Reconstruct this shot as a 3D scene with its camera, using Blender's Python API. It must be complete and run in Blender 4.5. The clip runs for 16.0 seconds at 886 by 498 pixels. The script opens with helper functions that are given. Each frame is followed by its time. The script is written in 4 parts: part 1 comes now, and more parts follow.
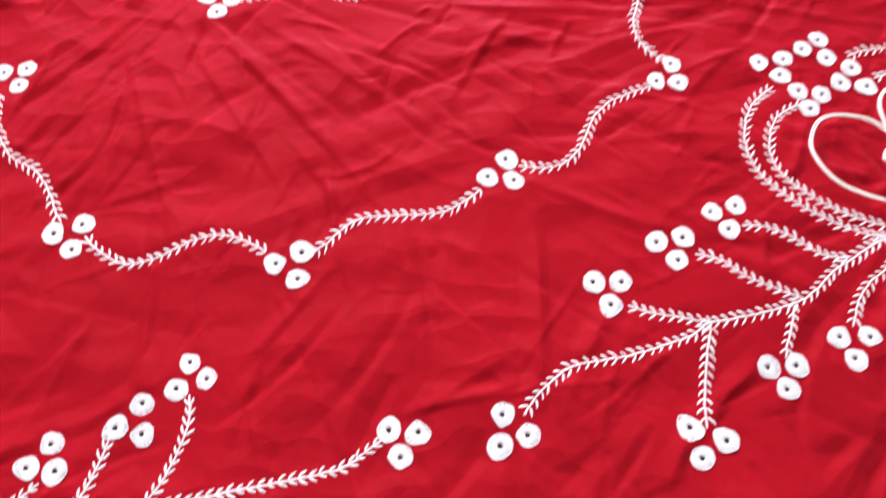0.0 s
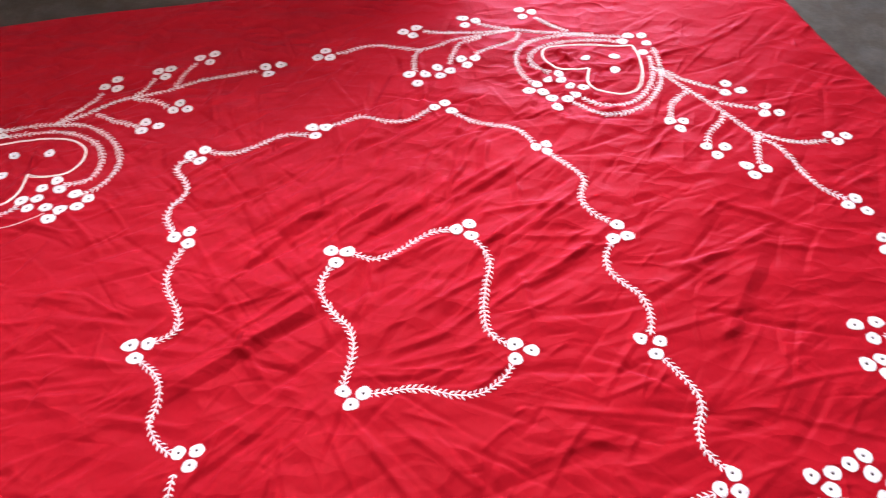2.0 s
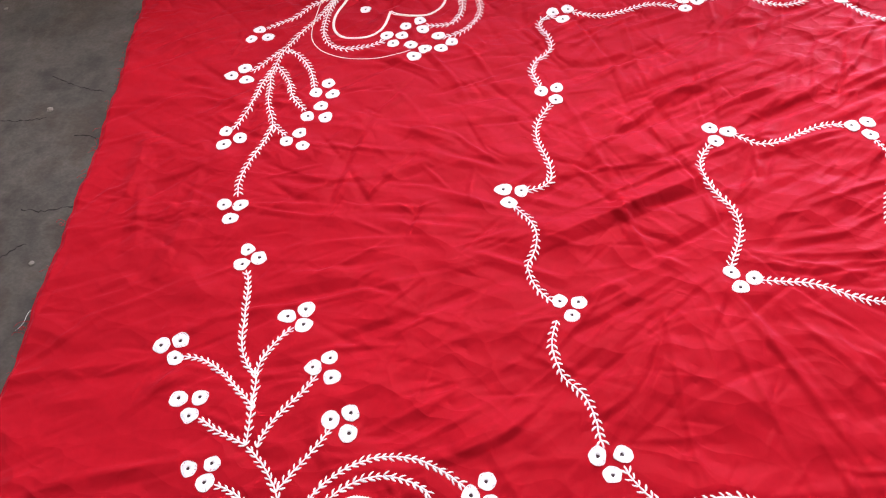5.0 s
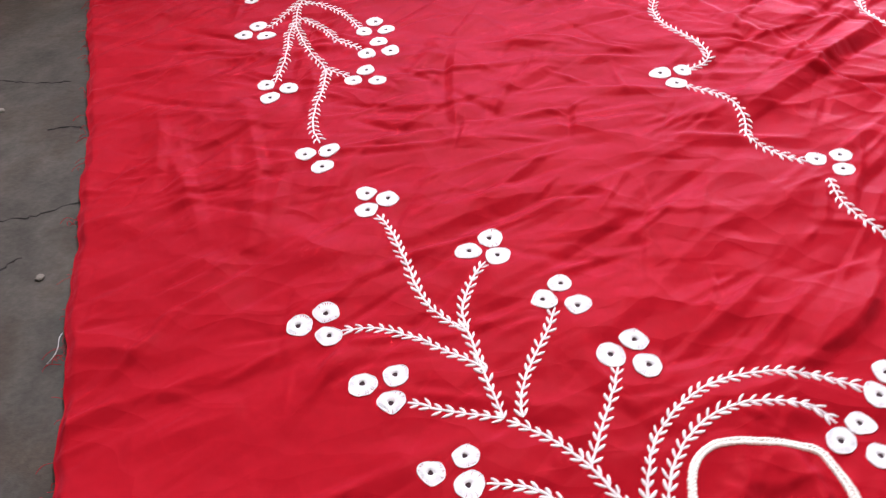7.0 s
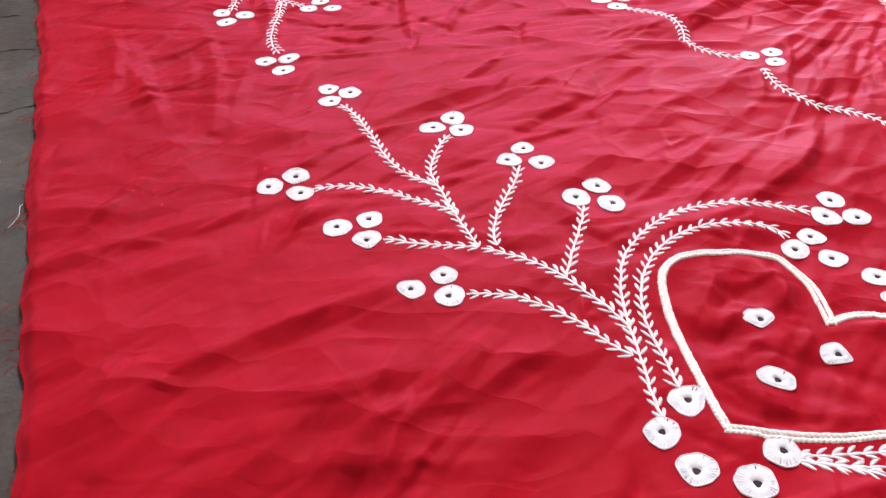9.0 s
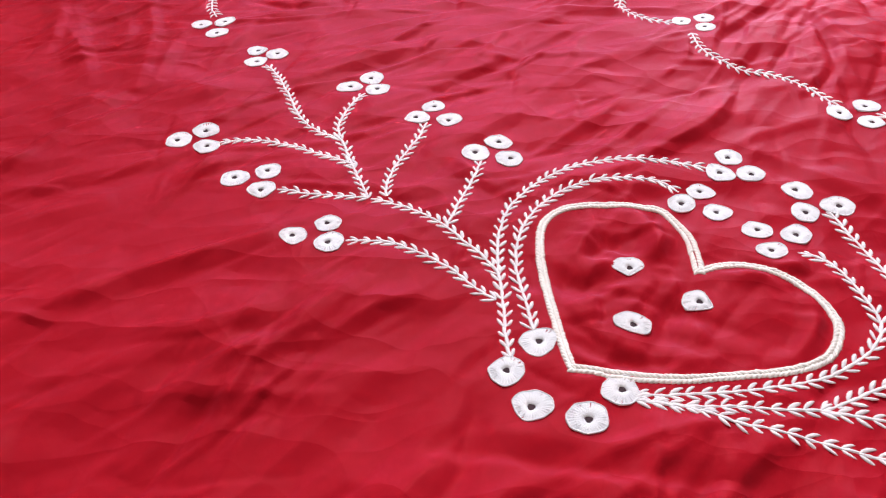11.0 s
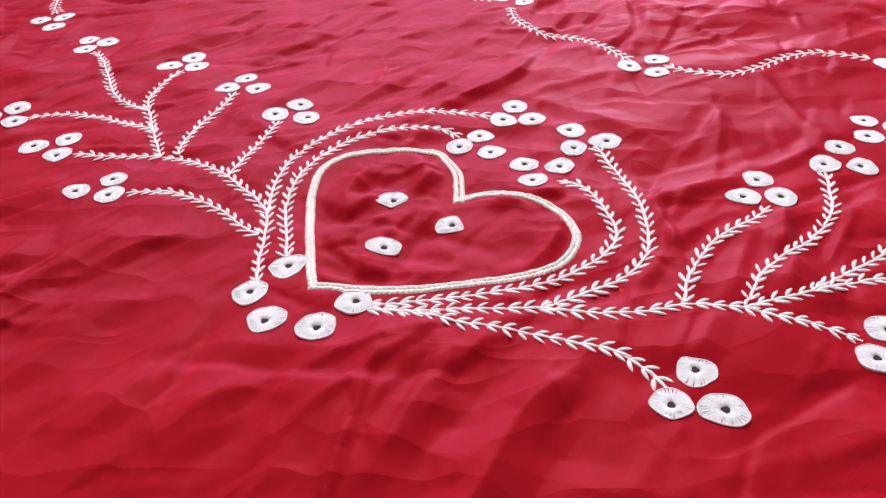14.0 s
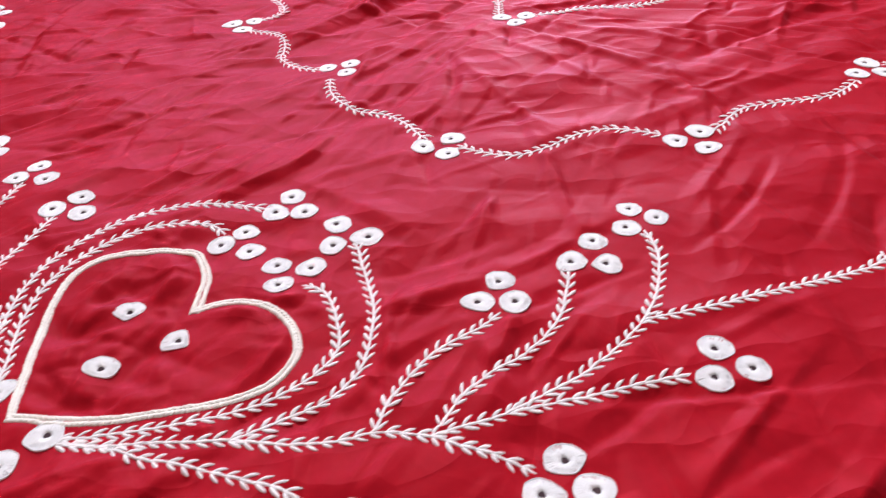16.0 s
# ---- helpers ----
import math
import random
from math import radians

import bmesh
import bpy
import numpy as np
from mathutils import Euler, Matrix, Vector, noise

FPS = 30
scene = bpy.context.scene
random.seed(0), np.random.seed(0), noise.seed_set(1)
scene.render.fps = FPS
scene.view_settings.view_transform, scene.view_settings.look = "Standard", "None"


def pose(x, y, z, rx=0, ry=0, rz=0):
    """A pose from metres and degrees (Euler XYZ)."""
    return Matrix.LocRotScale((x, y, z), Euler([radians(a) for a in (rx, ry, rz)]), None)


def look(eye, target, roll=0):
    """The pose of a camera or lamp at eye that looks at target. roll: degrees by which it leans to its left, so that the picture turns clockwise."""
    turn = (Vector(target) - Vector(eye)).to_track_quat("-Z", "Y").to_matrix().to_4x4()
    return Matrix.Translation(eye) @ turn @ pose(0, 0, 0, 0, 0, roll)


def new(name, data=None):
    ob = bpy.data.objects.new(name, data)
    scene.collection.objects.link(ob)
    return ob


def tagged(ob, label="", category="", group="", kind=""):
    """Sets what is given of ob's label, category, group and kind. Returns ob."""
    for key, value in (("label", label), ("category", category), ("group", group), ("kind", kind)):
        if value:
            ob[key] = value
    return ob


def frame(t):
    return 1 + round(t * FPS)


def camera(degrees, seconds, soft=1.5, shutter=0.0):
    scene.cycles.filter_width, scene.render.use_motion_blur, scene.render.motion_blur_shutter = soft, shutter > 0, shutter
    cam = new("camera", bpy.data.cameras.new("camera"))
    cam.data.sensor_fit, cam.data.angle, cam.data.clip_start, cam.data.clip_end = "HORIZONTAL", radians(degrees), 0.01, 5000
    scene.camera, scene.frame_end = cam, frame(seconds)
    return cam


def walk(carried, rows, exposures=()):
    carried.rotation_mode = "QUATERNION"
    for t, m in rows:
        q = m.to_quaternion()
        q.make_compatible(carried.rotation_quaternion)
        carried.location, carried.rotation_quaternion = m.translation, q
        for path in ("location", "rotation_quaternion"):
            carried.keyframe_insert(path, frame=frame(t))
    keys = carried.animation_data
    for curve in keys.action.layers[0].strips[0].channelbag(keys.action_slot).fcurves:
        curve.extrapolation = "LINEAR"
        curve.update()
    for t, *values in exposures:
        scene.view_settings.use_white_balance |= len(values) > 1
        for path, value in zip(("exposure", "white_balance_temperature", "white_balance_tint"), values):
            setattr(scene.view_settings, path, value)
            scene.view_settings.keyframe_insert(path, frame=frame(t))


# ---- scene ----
cam = camera(57.5, 16.0, soft=1.1, shutter=0.32)
PATH = [
    (0, (-0.004, 0.131, 0.823), (0.01, 1.02, -0.969), 2.4),
    (0.5, (0.021, 0.155, 0.934), (0.069, 1.21, -0.764), 2.3),
    (1, (0.008, 0.177, 1.036), (0.046, 1.351, -0.583), 1.4),
    (1.5, (-0.009, 0.191, 1.102), (-0.034, 1.502, -0.407), -0.5),
    (2, (-0.055, 0.191, 1.123), (-0.232, 1.549, -0.334), -1.9),
    (2.5, (-0.124, 0.182, 1.132), (-0.487, 1.513, -0.316), -4.6),
    (3, (-0.2, 0.171, 1.139), (-0.701, 1.466, -0.301), -6.0),
    (3.5, (-0.278, 0.15, 1.115), (-0.845, 1.397, -0.342), -5.2),
    (4, (-0.342, 0.132, 1.073), (-0.906, 1.272, -0.47), -4.8),
    (4.2, (-0.367, 0.127, 1.056), (-0.921, 1.235, -0.514), -5.1),
    (6.3, (-0.64, -0.013, 0.834), (-1.014, 1.3, -0.628), -6.6),
    (6.5, (-0.731, -0.007, 0.753), (-1.063, 1.353, -0.675), -6.4),
    (7, (-0.874, -0.006, 0.581), (-1.1, 1.445, -0.776), -5.6),
    (7.5, (-0.94, -0.058, 0.472), (-1.011, 1.484, -0.8), -3.6),
    (8, (-0.961, -0.11, 0.459), (-1.021, 1.462, -0.777), -2.5),
    (8.5, (-0.935, -0.138, 0.456), (-0.988, 1.445, -0.764), -2.2),
    (9, (-0.914, -0.157, 0.443), (-0.961, 1.408, -0.802), -2.1),
    (9.2, (-0.902, -0.158, 0.435), (-0.951, 1.399, -0.818), -2.0),
    (11.3, (-0.763, -0.186, 0.41), (-0.886, 1.365, -0.846), -3.1),
    (11.5, (-0.741, -0.187, 0.406), (-0.862, 1.362, -0.853), -3.6),
    (12, (-0.707, -0.199, 0.395), (-0.814, 1.362, -0.85), -3.8),
    (12.5, (-0.683, -0.212, 0.386), (-0.787, 1.374, -0.829), -3.9),
    (13, (-0.665, -0.229, 0.374), (-0.75, 1.378, -0.813), -3.8),
    (13.5, (-0.651, -0.243, 0.359), (-0.698, 1.369, -0.824), -3.7),
    (14, (-0.634, -0.249, 0.352), (-0.664, 1.368, -0.824), -3.6),
    (14.5, (-0.603, -0.249, 0.352), (-0.619, 1.375, -0.816), -4.1),
    (15, (-0.56, -0.238, 0.353), (-0.563, 1.384, -0.817), -4.4),
    (15.5, (-0.509, -0.222, 0.375), (-0.505, 1.404, -0.789), -4.4),
    (16, (-0.431, -0.201, 0.399), (-0.427, 1.427, -0.763), -4.4),
]
walk(cam, [(t, look(eye, target, roll)) for t, eye, target, roll in PATH],
     exposures=[(0, -0.01), (1.5, 0.06), (4, 0.08), (6.5, 0.04), (9, -0.03), (11.5, -0.18), (16, -0.20)])

# ---- world, sun, lights ----
world = bpy.data.worlds.new("world")
scene.world = world
world.use_nodes = True
sky = world.node_tree.nodes.new("ShaderNodeTexSky")
sky.sky_type, sky.sun_disc = "NISHITA", False
sky.sun_elevation, sky.sun_rotation = radians(40), radians(200)
world.node_tree.links.new(sky.outputs[0], world.node_tree.nodes["Background"].inputs[0])
world.node_tree.nodes["Background"].inputs[1].default_value = 0.10
ROOM = pose(0, 0, 0, 0, 0, 17.5)   # the room and the cloth stand turned like this


def daylight(name, x, y, z, width, height, watts, colour):
    """The sky's light in an opening of the far wall."""
    lamp = new(name, bpy.data.lights.new(name, "AREA"))
    lamp.data.shape, lamp.data.size, lamp.data.size_y = "RECTANGLE", width, height
    lamp.data.energy, lamp.data.color = watts, colour
    lamp.matrix_world = ROOM @ look((x, y, z), (x, 0, z))


daylight("window_daylight", -0.07, 2.85, 2.29, 0.70, 0.34, 184, (0.88, 0.895, 1.0))
daylight("door_daylight", 1.0, 2.84, 1.05, 0.92, 1.9, 70, (0.88, 0.895, 1.0))


# ---- materials ----
def material(name, colour, rough=0.7):
    m = bpy.data.materials.new(name)
    m.use_nodes = True
    b = m.node_tree.nodes["Principled BSDF"]
    b.inputs["Base Color"].default_value = (*colour, 1)
    b.inputs["Roughness"].default_value = rough
    return m, m.node_tree, b


def node(tree, kind, **values):
    n = tree.nodes.new(kind)
    for key, value in values.items():
        n.inputs[key].default_value = value
    return n


def texture(tree, scale, detail=4.0, rough=0.6):
    place = tree.nodes.get("Texture Coordinate") or tree.nodes.new("ShaderNodeTexCoord")
    n = node(tree, "ShaderNodeTexNoise", Scale=scale, Detail=detail, Roughness=rough)
    tree.links.new(place.outputs["Object"], n.inputs["Vector"])
    return n


def ramp(tree, source, stops):
    r = tree.nodes.new("ShaderNodeValToRGB")
    while len(r.color_ramp.elements) < len(stops):
        r.color_ramp.elements.new(0.5)
    for e, (at, c) in zip(r.color_ramp.elements, stops):
        e.position, e.color = at, (*c, 1)
    tree.links.new(source, r.inputs[0])
    return r


def blend(tree, a, b, factor, kind="MIX"):
    m = tree.nodes.new("ShaderNodeMix")
    m.data_type, m.blend_type = "RGBA", kind
    for socket, value in ((m.inputs[0], factor), (m.inputs[6], a), (m.inputs[7], b)):
        if hasattr(value, "is_output"):
            tree.links.new(value, socket)
        else:
            socket.default_value = value
    return m.outputs[2]


def relief(tree, bsdf, heights):
    """Bumps in a row: (height socket, strength, distance)."""
    last = None
    for socket, strength, distance in heights:
        b = node(tree, "ShaderNodeBump", Strength=strength, Distance=distance)
        tree.links.new(socket, b.inputs["Height"])
        if last:
            tree.links.new(last.outputs[0], b.inputs["Normal"])
        last = b
    tree.links.new(last.outputs[0], bsdf.inputs["Normal"])


def cloth_material():
    m, tree, b = material("red cotton", (0.40, 0.004, 0.015), 0.46)
    big, fine = texture(tree, 3.0), texture(tree, 90.0, 2.0)
    colour = ramp(tree, big.outputs[0], [(0.3, (0.315, 0.0054, 0.0122)), (0.7, (0.40, 0.0070, 0.0162))])
    tree.links.new(blend(tree, colour.outputs[0], (0.30, 0.0054, 0.0122, 1), fine.outputs[0]), b.inputs["Base Color"])
    place = tree.nodes["Texture Coordinate"]
    threads = []
    for turn in (18, 108):
        spin = node(tree, "ShaderNodeMapping", Rotation=(0, 0, radians(turn)))
        wave = node(tree, "ShaderNodeTexWave", Scale=420.0, Distortion=1.5)
        wave.inputs["Detail Scale"].default_value = 0.4
        tree.links.new(place.outputs["Object"], spin.inputs[0])
        tree.links.new(spin.outputs[0], wave.inputs[0])
        threads.append((wave.outputs[1], 0.10, 0.0002))
    creases = texture(tree, 26.0, 3.0, 0.55)
    # crinkles: small facets that meet in sharp lines, in patches
    stir, patches = texture(tree, 9.0, 2.0), texture(tree, 3.6, 2.0)
    shift = tree.nodes.new("ShaderNodeVectorMath")
    shift.operation = "MULTIPLY_ADD"
    shift.inputs[1].default_value = (0.07, 0.07, 0)
    tree.links.new(stir.outputs["Color"], shift.inputs[0])
    tree.links.new(place.outputs["Object"], shift.inputs[2])
    amount = ramp(tree, patches.outputs[0], [(0.36, (0.25, 0.25, 0.25)), (0.62, (1, 1, 1))])
    crinkles = []
    for scale, turn, depth in ((11.0, 58, 0.0100), (24.0, 75, 0.0064)):
        drawn = node(tree, "ShaderNodeMapping", Rotation=(0, 0, radians(-turn)), Scale=(0.5, 1, 1))
        cells = node(tree, "ShaderNodeTexVoronoi", Scale=scale)
        cells.voronoi_dimensions = "2D"
        tree.links.new(shift.outputs[0], drawn.inputs[0])
        tree.links.new(drawn.outputs[0], cells.inputs["Vector"])
        held_back = tree.nodes.new("ShaderNodeMath")
        held_back.operation = "MULTIPLY"
        tree.links.new(cells.outputs["Distance"], held_back.inputs[0])
        tree.links.new(amount.outputs[0], held_back.inputs[1])
        crinkles.append((held_back.outputs[0], 1.0, depth))
    relief(tree, b, threads + [(creases.outputs[0], 0.10, 0.006)] + crinkles)
    b.inputs["Specular IOR Level"].default_value = 0.01
    b.inputs["Sheen Weight"].default_value = 0.04
    b.inputs["Sheen Tint"].default_value = (1.0, 0.22, 0.42, 1)
    # the pink lustre of the dyed thread
    gloss = node(tree, "ShaderNodeBsdfGlossy", Color=(1.0, 0.46, 0.90, 1), Roughness=0.56)
    gloss.distribution = "BECKMANN"
    facing = node(tree, "ShaderNodeLayerWeight", Blend=0.5)
    steeper = tree.nodes.new("ShaderNodeMath")
    steeper.operation = "POWER"
    steeper.inputs[1].default_value = 3.0
    weight = tree.nodes.new("ShaderNodeMath")
    weight.operation = "MULTIPLY"
    weight.inputs[1].default_value = 0.082
    tree.links.new(facing.outputs["Facing"], steeper.inputs[0])
    tree.links.new(steeper.outputs[0], weight.inputs[0])
    lustre = tree.nodes.new("ShaderNodeMixShader")
    # the lustre lies over the weave and smooths out the smallest creases
    even = tree.nodes.new("ShaderNodeVectorMath")
    even.operation = "ADD"
    even.inputs[1].default_value = (0, 0, 0.25)
    unit = tree.nodes.new("ShaderNodeVectorMath")
    unit.operation = "NORMALIZE"
    tree.links.new(b.inputs["Normal"].links[0].from_socket, even.inputs[0])
    tree.links.new(even.outputs[0], unit.inputs[0])
    tree.links.new(unit.outputs[0], gloss.inputs["Normal"])
    tree.links.new(unit.outputs[0], facing.inputs["Normal"])
    for source, socket in ((weight.outputs[0], 0), (b.outputs[0], 1), (gloss.outputs[0], 2)):
        tree.links.new(source, lustre.inputs[socket])
    tree.links.new(lustre.outputs[0], tree.nodes["Material Output"].inputs[0])
    return m


def thread_material(name, light, dark, scale=260.0, depth=0.0006):
    m, tree, b = material(name, light, 0.82)
    strands, patch = texture(tree, scale, 2.0), texture(tree, 14.0, 2.0)
    info = tree.nodes.new("ShaderNodeObjectInfo")
    colour = blend(tree, (*light, 1), (*dark, 1), strands.outputs[0])
    toned = ramp(tree, info.outputs["Random"], [(0.0, (0.95, 0.94, 0.93)), (1.0, (1, 1, 1))])
    colour = blend(tree, colour, toned.outputs[0], 1.0, "MULTIPLY")
    worn = ramp(tree, patch.outputs[0], [(0.35, (0.94, 0.92, 0.90)), (0.65, (1, 1, 1))])
    tree.links.new(blend(tree, colour, worn.outputs[0], 1.0, "MULTIPLY"), b.inputs["Base Color"])
    relief(tree, b, [(strands.outputs[0], 0.4, depth)])
    b.inputs["Sheen Weight"].default_value = 0.15
    return m


def floor_material():
    m, tree, b = material("grey concrete", (0.09, 0.085, 0.08), 0.75)
    big, mid, grit = texture(tree, 3.2, 6.0, 0.65), texture(tree, 11.0, 6.0, 0.7), texture(tree, 160.0, 3.0)
    stains = ramp(tree, big.outputs[0], [(0.36, (0.026, 0.021, 0.017)), (0.46, (0.072, 0.065, 0.058)), (0.53, (0.046, 0.034, 0.025)), (0.60, (0.066, 0.063, 0.061)), (0.72, (0.100, 0.082, 0.064))])
    scuff = ramp(tree, mid.outputs[0], [(0.3, (0.45, 0.44, 0.43)), (0.7, (1.02, 0.99, 0.95))])
    colour = blend(tree, stains.outputs[0], scuff.outputs[0], 1.0, "MULTIPLY")
    speck = ramp(tree, grit.outputs[0], [(0.3, (0.8, 0.8, 0.8)), (0.7, (1.15, 1.15, 1.15))])
    tree.links.new(blend(tree, colour, speck.outputs[0], 1.0, "MULTIPLY"), b.inputs["Base Color"])
    relief(tree, b, [(mid.outputs[0], 0.3, 0.01), (grit.outputs[0], 0.25, 0.002)])
    return m


def plaster_material():
    m, tree, b = material("lime plaster", (0.45, 0.42, 0.38), 0.9)
    big, fine = texture(tree, 2.0, 5.0), texture(tree, 40.0, 4.0)
    colour = ramp(tree, big.outputs[0], [(0.3, (0.50, 0.455, 0.40)), (0.7, (0.61, 0.56, 0.50))])
    tree.links.new(colour.outputs[0], b.inputs["Base Color"])
    relief(tree, b, [(fine.outputs[0], 0.3, 0.004)])
    return m


RED = cloth_material()
WHITE = thread_material("white thread", (0.86, 0.87, 0.91), (0.77, 0.78, 0.83), 160.0, 0.0005)
CREAM = thread_material("cream thread", (0.88, 0.865, 0.90), (0.80, 0.77, 0.81))
IVORY = thread_material("ivory cord", (0.90, 0.875, 0.845), (0.83, 0.79, 0.75))
DARK = material("eyelet dark", (0.035, 0.012, 0.018), 0.9)[0]
CONCRETE, PLASTER = floor_material(), plaster_material()
# even near-black for the floor's hairline cracks
CRACK_BLACK = material("crack black", (0.012, 0.010, 0.009), 0.95)[0]
CHIP = material("pale grit", (0.17, 0.155, 0.135), 0.9)[0]


# ---- helpers of this scene ----
def mesh(name, verts, faces, mat, smooth=True):
    me = bpy.data.meshes.new(name)
    me.from_pydata([tuple(map(float, v)) for v in verts], [], [tuple(map(int, f)) for f in faces])
    me.polygons.foreach_set("use_smooth", [smooth] * len(me.polygons))
    me.materials.append(mat)
    me.update()
    return me


def child(name, data, parent, m=None, label=""):
    ob = new(name, data)
    ob.parent = parent
    if m is not None:
        ob.matrix_basis = m
    return tagged(ob, label)


def slab(name, lo, hi, mat):
    """A box from corner to corner with slightly broken edges."""
    bm = bmesh.new()
    bmesh.ops.create_cube(bm, size=1)
    bmesh.ops.scale(bm, vec=[b - a for a, b in zip(lo, hi)], verts=bm.verts)
    bmesh.ops.translate(bm, vec=[(a + b) / 2 for a, b in zip(lo, hi)], verts=bm.verts)
    bmesh.ops.bevel(bm, geom=bm.edges[:], offset=0.01, segments=2, affect="EDGES")
    me = bpy.data.meshes.new(name)
    bm.to_mesh(me)
    bm.free()
    me.materials.append(mat)
    return tagged(new(name, me), kind="structure")


GROUND = -0.013   # the cloth lies a little over it, on its folds

# ---- floor, walls, ceiling: a high window and a doorway in the far wall ----
floor = slab("floor", (-4.0, -2.0, -0.14), (6.0, 7.0, GROUND), CONCRETE)
WALLS = (
    ("wall_west", (-1.78, -1.75, -0.1), (-1.63, 2.56, 2.7)),
    ("wall_south", (-1.78, -1.90, -0.1), (2.75, -1.75, 2.7)),
    ("wall_east", (2.60, -1.75, -0.1), (2.75, 2.56, 2.7)),
    ("wall_north_left", (-1.78, 2.56, -0.1), (-0.73, 2.88, 2.7)),
    ("wall_north_sill", (-0.73, 2.56, -0.1), (0.30, 2.88, 1.72)),
    ("wall_north_lintel", (-0.73, 2.56, 2.48), (0.30, 2.88, 2.7)),
    # unseen pier, added to cut the door's light off the far left strip
    ("wall_north_shade_pier", (0.30, 2.33, -0.1), (0.51, 2.88, 2.7)),
    ("wall_north_over_door", (0.51, 2.56, 2.06), (1.48, 2.88, 2.7)),
    ("wall_north_right", (1.48, 2.56, -0.1), (2.75, 2.88, 2.7)),
    ("ceiling", (-1.78, -1.90, 2.7), (2.75, 2.88, 2.85)),
)
for name, lo, hi in WALLS:
    slab(name, lo, hi, PLASTER).matrix_world = ROOM


# ---- the pattern, as it is drawn on the cloth ----
SEWN = []


def flower(x, y, size):
    SEWN.append(("flower", (x, y, size)))


def trefoil(a, b, c):
    """Three flowers that touch or nearly so."""
    gap = min(math.dist(a, b), math.dist(b, c), math.dist(a, c))
    for p in (a, b, c):
        flower(*p, min(0.0133, max(0.0114, gap * 0.45)))


def vine(knots, near=False):
    SEWN.append(("vine", (knots, near)))


def cord(knots, thick=0.0030):
    SEWN.append(("cord", (knots, thick)))


# centre square
trefoil((-0.405, 1.217), (-0.373, 1.216), (-0.390, 1.186))
trefoil((-0.172, 1.292), (-0.147, 1.310), (-0.141, 1.278))
trefoil((-0.045, 1.025), (-0.016, 1.015), (-0.043, 0.995))
trefoil((-0.321, 0.905), (-0.304, 0.881), (-0.287, 0.904))
vine([(-0.364, 1.213), (-0.326, 1.202), (-0.296, 1.209), (-0.267, 1.233), (-0.243, 1.259), (-0.218, 1.279), (-0.184, 1.292)])
vine([(-0.132, 1.266), (-0.109, 1.236), (-0.100, 1.205), (-0.104, 1.149), (-0.103, 1.096), (-0.095, 1.058), (-0.079, 1.036), (-0.054, 1.025)])
vine([(-0.279, 0.904), (-0.257, 0.909), (-0.221, 0.919), (-0.185, 0.922), (-0.148, 0.917), (-0.111, 0.918), (-0.084, 0.931), (-0.062, 0.954), (-0.046, 0.984)])
vine([(-0.324, 0.918), (-0.320, 0.961), (-0.321, 0.996), (-0.336, 1.035), (-0.366, 1.062), (-0.391, 1.091), (-0.405, 1.120), (-0.405, 1.147), (-0.398, 1.175)])
# scalloped ring
trefoil((-0.766, 1.471), (-0.739, 1.489), (-0.740, 1.453))
trefoil((-0.521, 1.584), (-0.492, 1.586), (-0.509, 1.557))
trefoil((-0.257, 1.679), (-0.236, 1.698), (-0.217, 1.669))
trefoil((-0.023, 1.555), (-0.001, 1.567), (0.001, 1.544))
trefoil((0.140, 1.332), (0.159, 1.303), (0.131, 1.292))
trefoil((0.169, 1.057), (0.202, 1.053), (0.193, 1.026))
trefoil((0.291, 0.815), (0.270, 0.788), (0.298, 0.786))
trefoil((-0.719, 1.224), (-0.694, 1.242), (-0.686, 1.210))
trefoil((-0.709, 0.964), (-0.679, 0.971), (-0.691, 0.939))
trefoil((-0.556, 0.770), (-0.528, 0.777), (-0.532, 0.750))
trefoil((0.076, 0.662), (0.054, 0.636), (0.084, 0.633))
trefoil((-0.186, 0.516), (-0.158, 0.531), (-0.159, 0.498))
trefoil((-0.442, 0.546), (-0.411, 0.559), (-0.417, 0.526))
vine([(-0.727, 1.483), (-0.698, 1.480), (-0.664, 1.487), (-0.634, 1.509), (-0.604, 1.536), (-0.572, 1.555), (-0.526, 1.560)])
vine([(-0.485, 1.586), (-0.458, 1.605), (-0.419, 1.632), (-0.374, 1.622), (-0.336, 1.620), (-0.301, 1.634), (-0.267, 1.671)])
vine([(-0.210, 1.663), (-0.176, 1.639), (-0.138, 1.629), (-0.100, 1.625), (-0.069, 1.615), (-0.044, 1.592), (-0.029, 1.568)])
vine([(0.005, 1.535), (0.040, 1.507), (0.069, 1.477), (0.078, 1.455), (0.072, 1.421), (0.074, 1.391), (0.094, 1.361), (0.126, 1.339)])
vine([(0.126, 1.280), (0.117, 1.247), (0.122, 1.213), (0.144, 1.185), (0.173, 1.160), (0.186, 1.131), (0.190, 1.098), (0.186, 1.066)])
vine([(0.205, 1.017), (0.235, 0.982), (0.255, 0.951), (0.257, 0.921), (0.249, 0.889), (0.252, 0.858), (0.266, 0.836), (0.282, 0.820)])
vine([(-0.726, 1.237), (-0.751, 1.274), (-0.754, 1.308), (-0.742, 1.334), (-0.738, 1.361), (-0.753, 1.389), (-0.778, 1.416), (-0.781, 1.442), (-0.757, 1.460)])
vine([(-0.671, 0.975), (-0.650, 0.990), (-0.640, 1.014), (-0.653, 1.048), (-0.677, 1.079), (-0.695, 1.112), (-0.701, 1.145), (-0.697, 1.173), (-0.693, 1.198)])
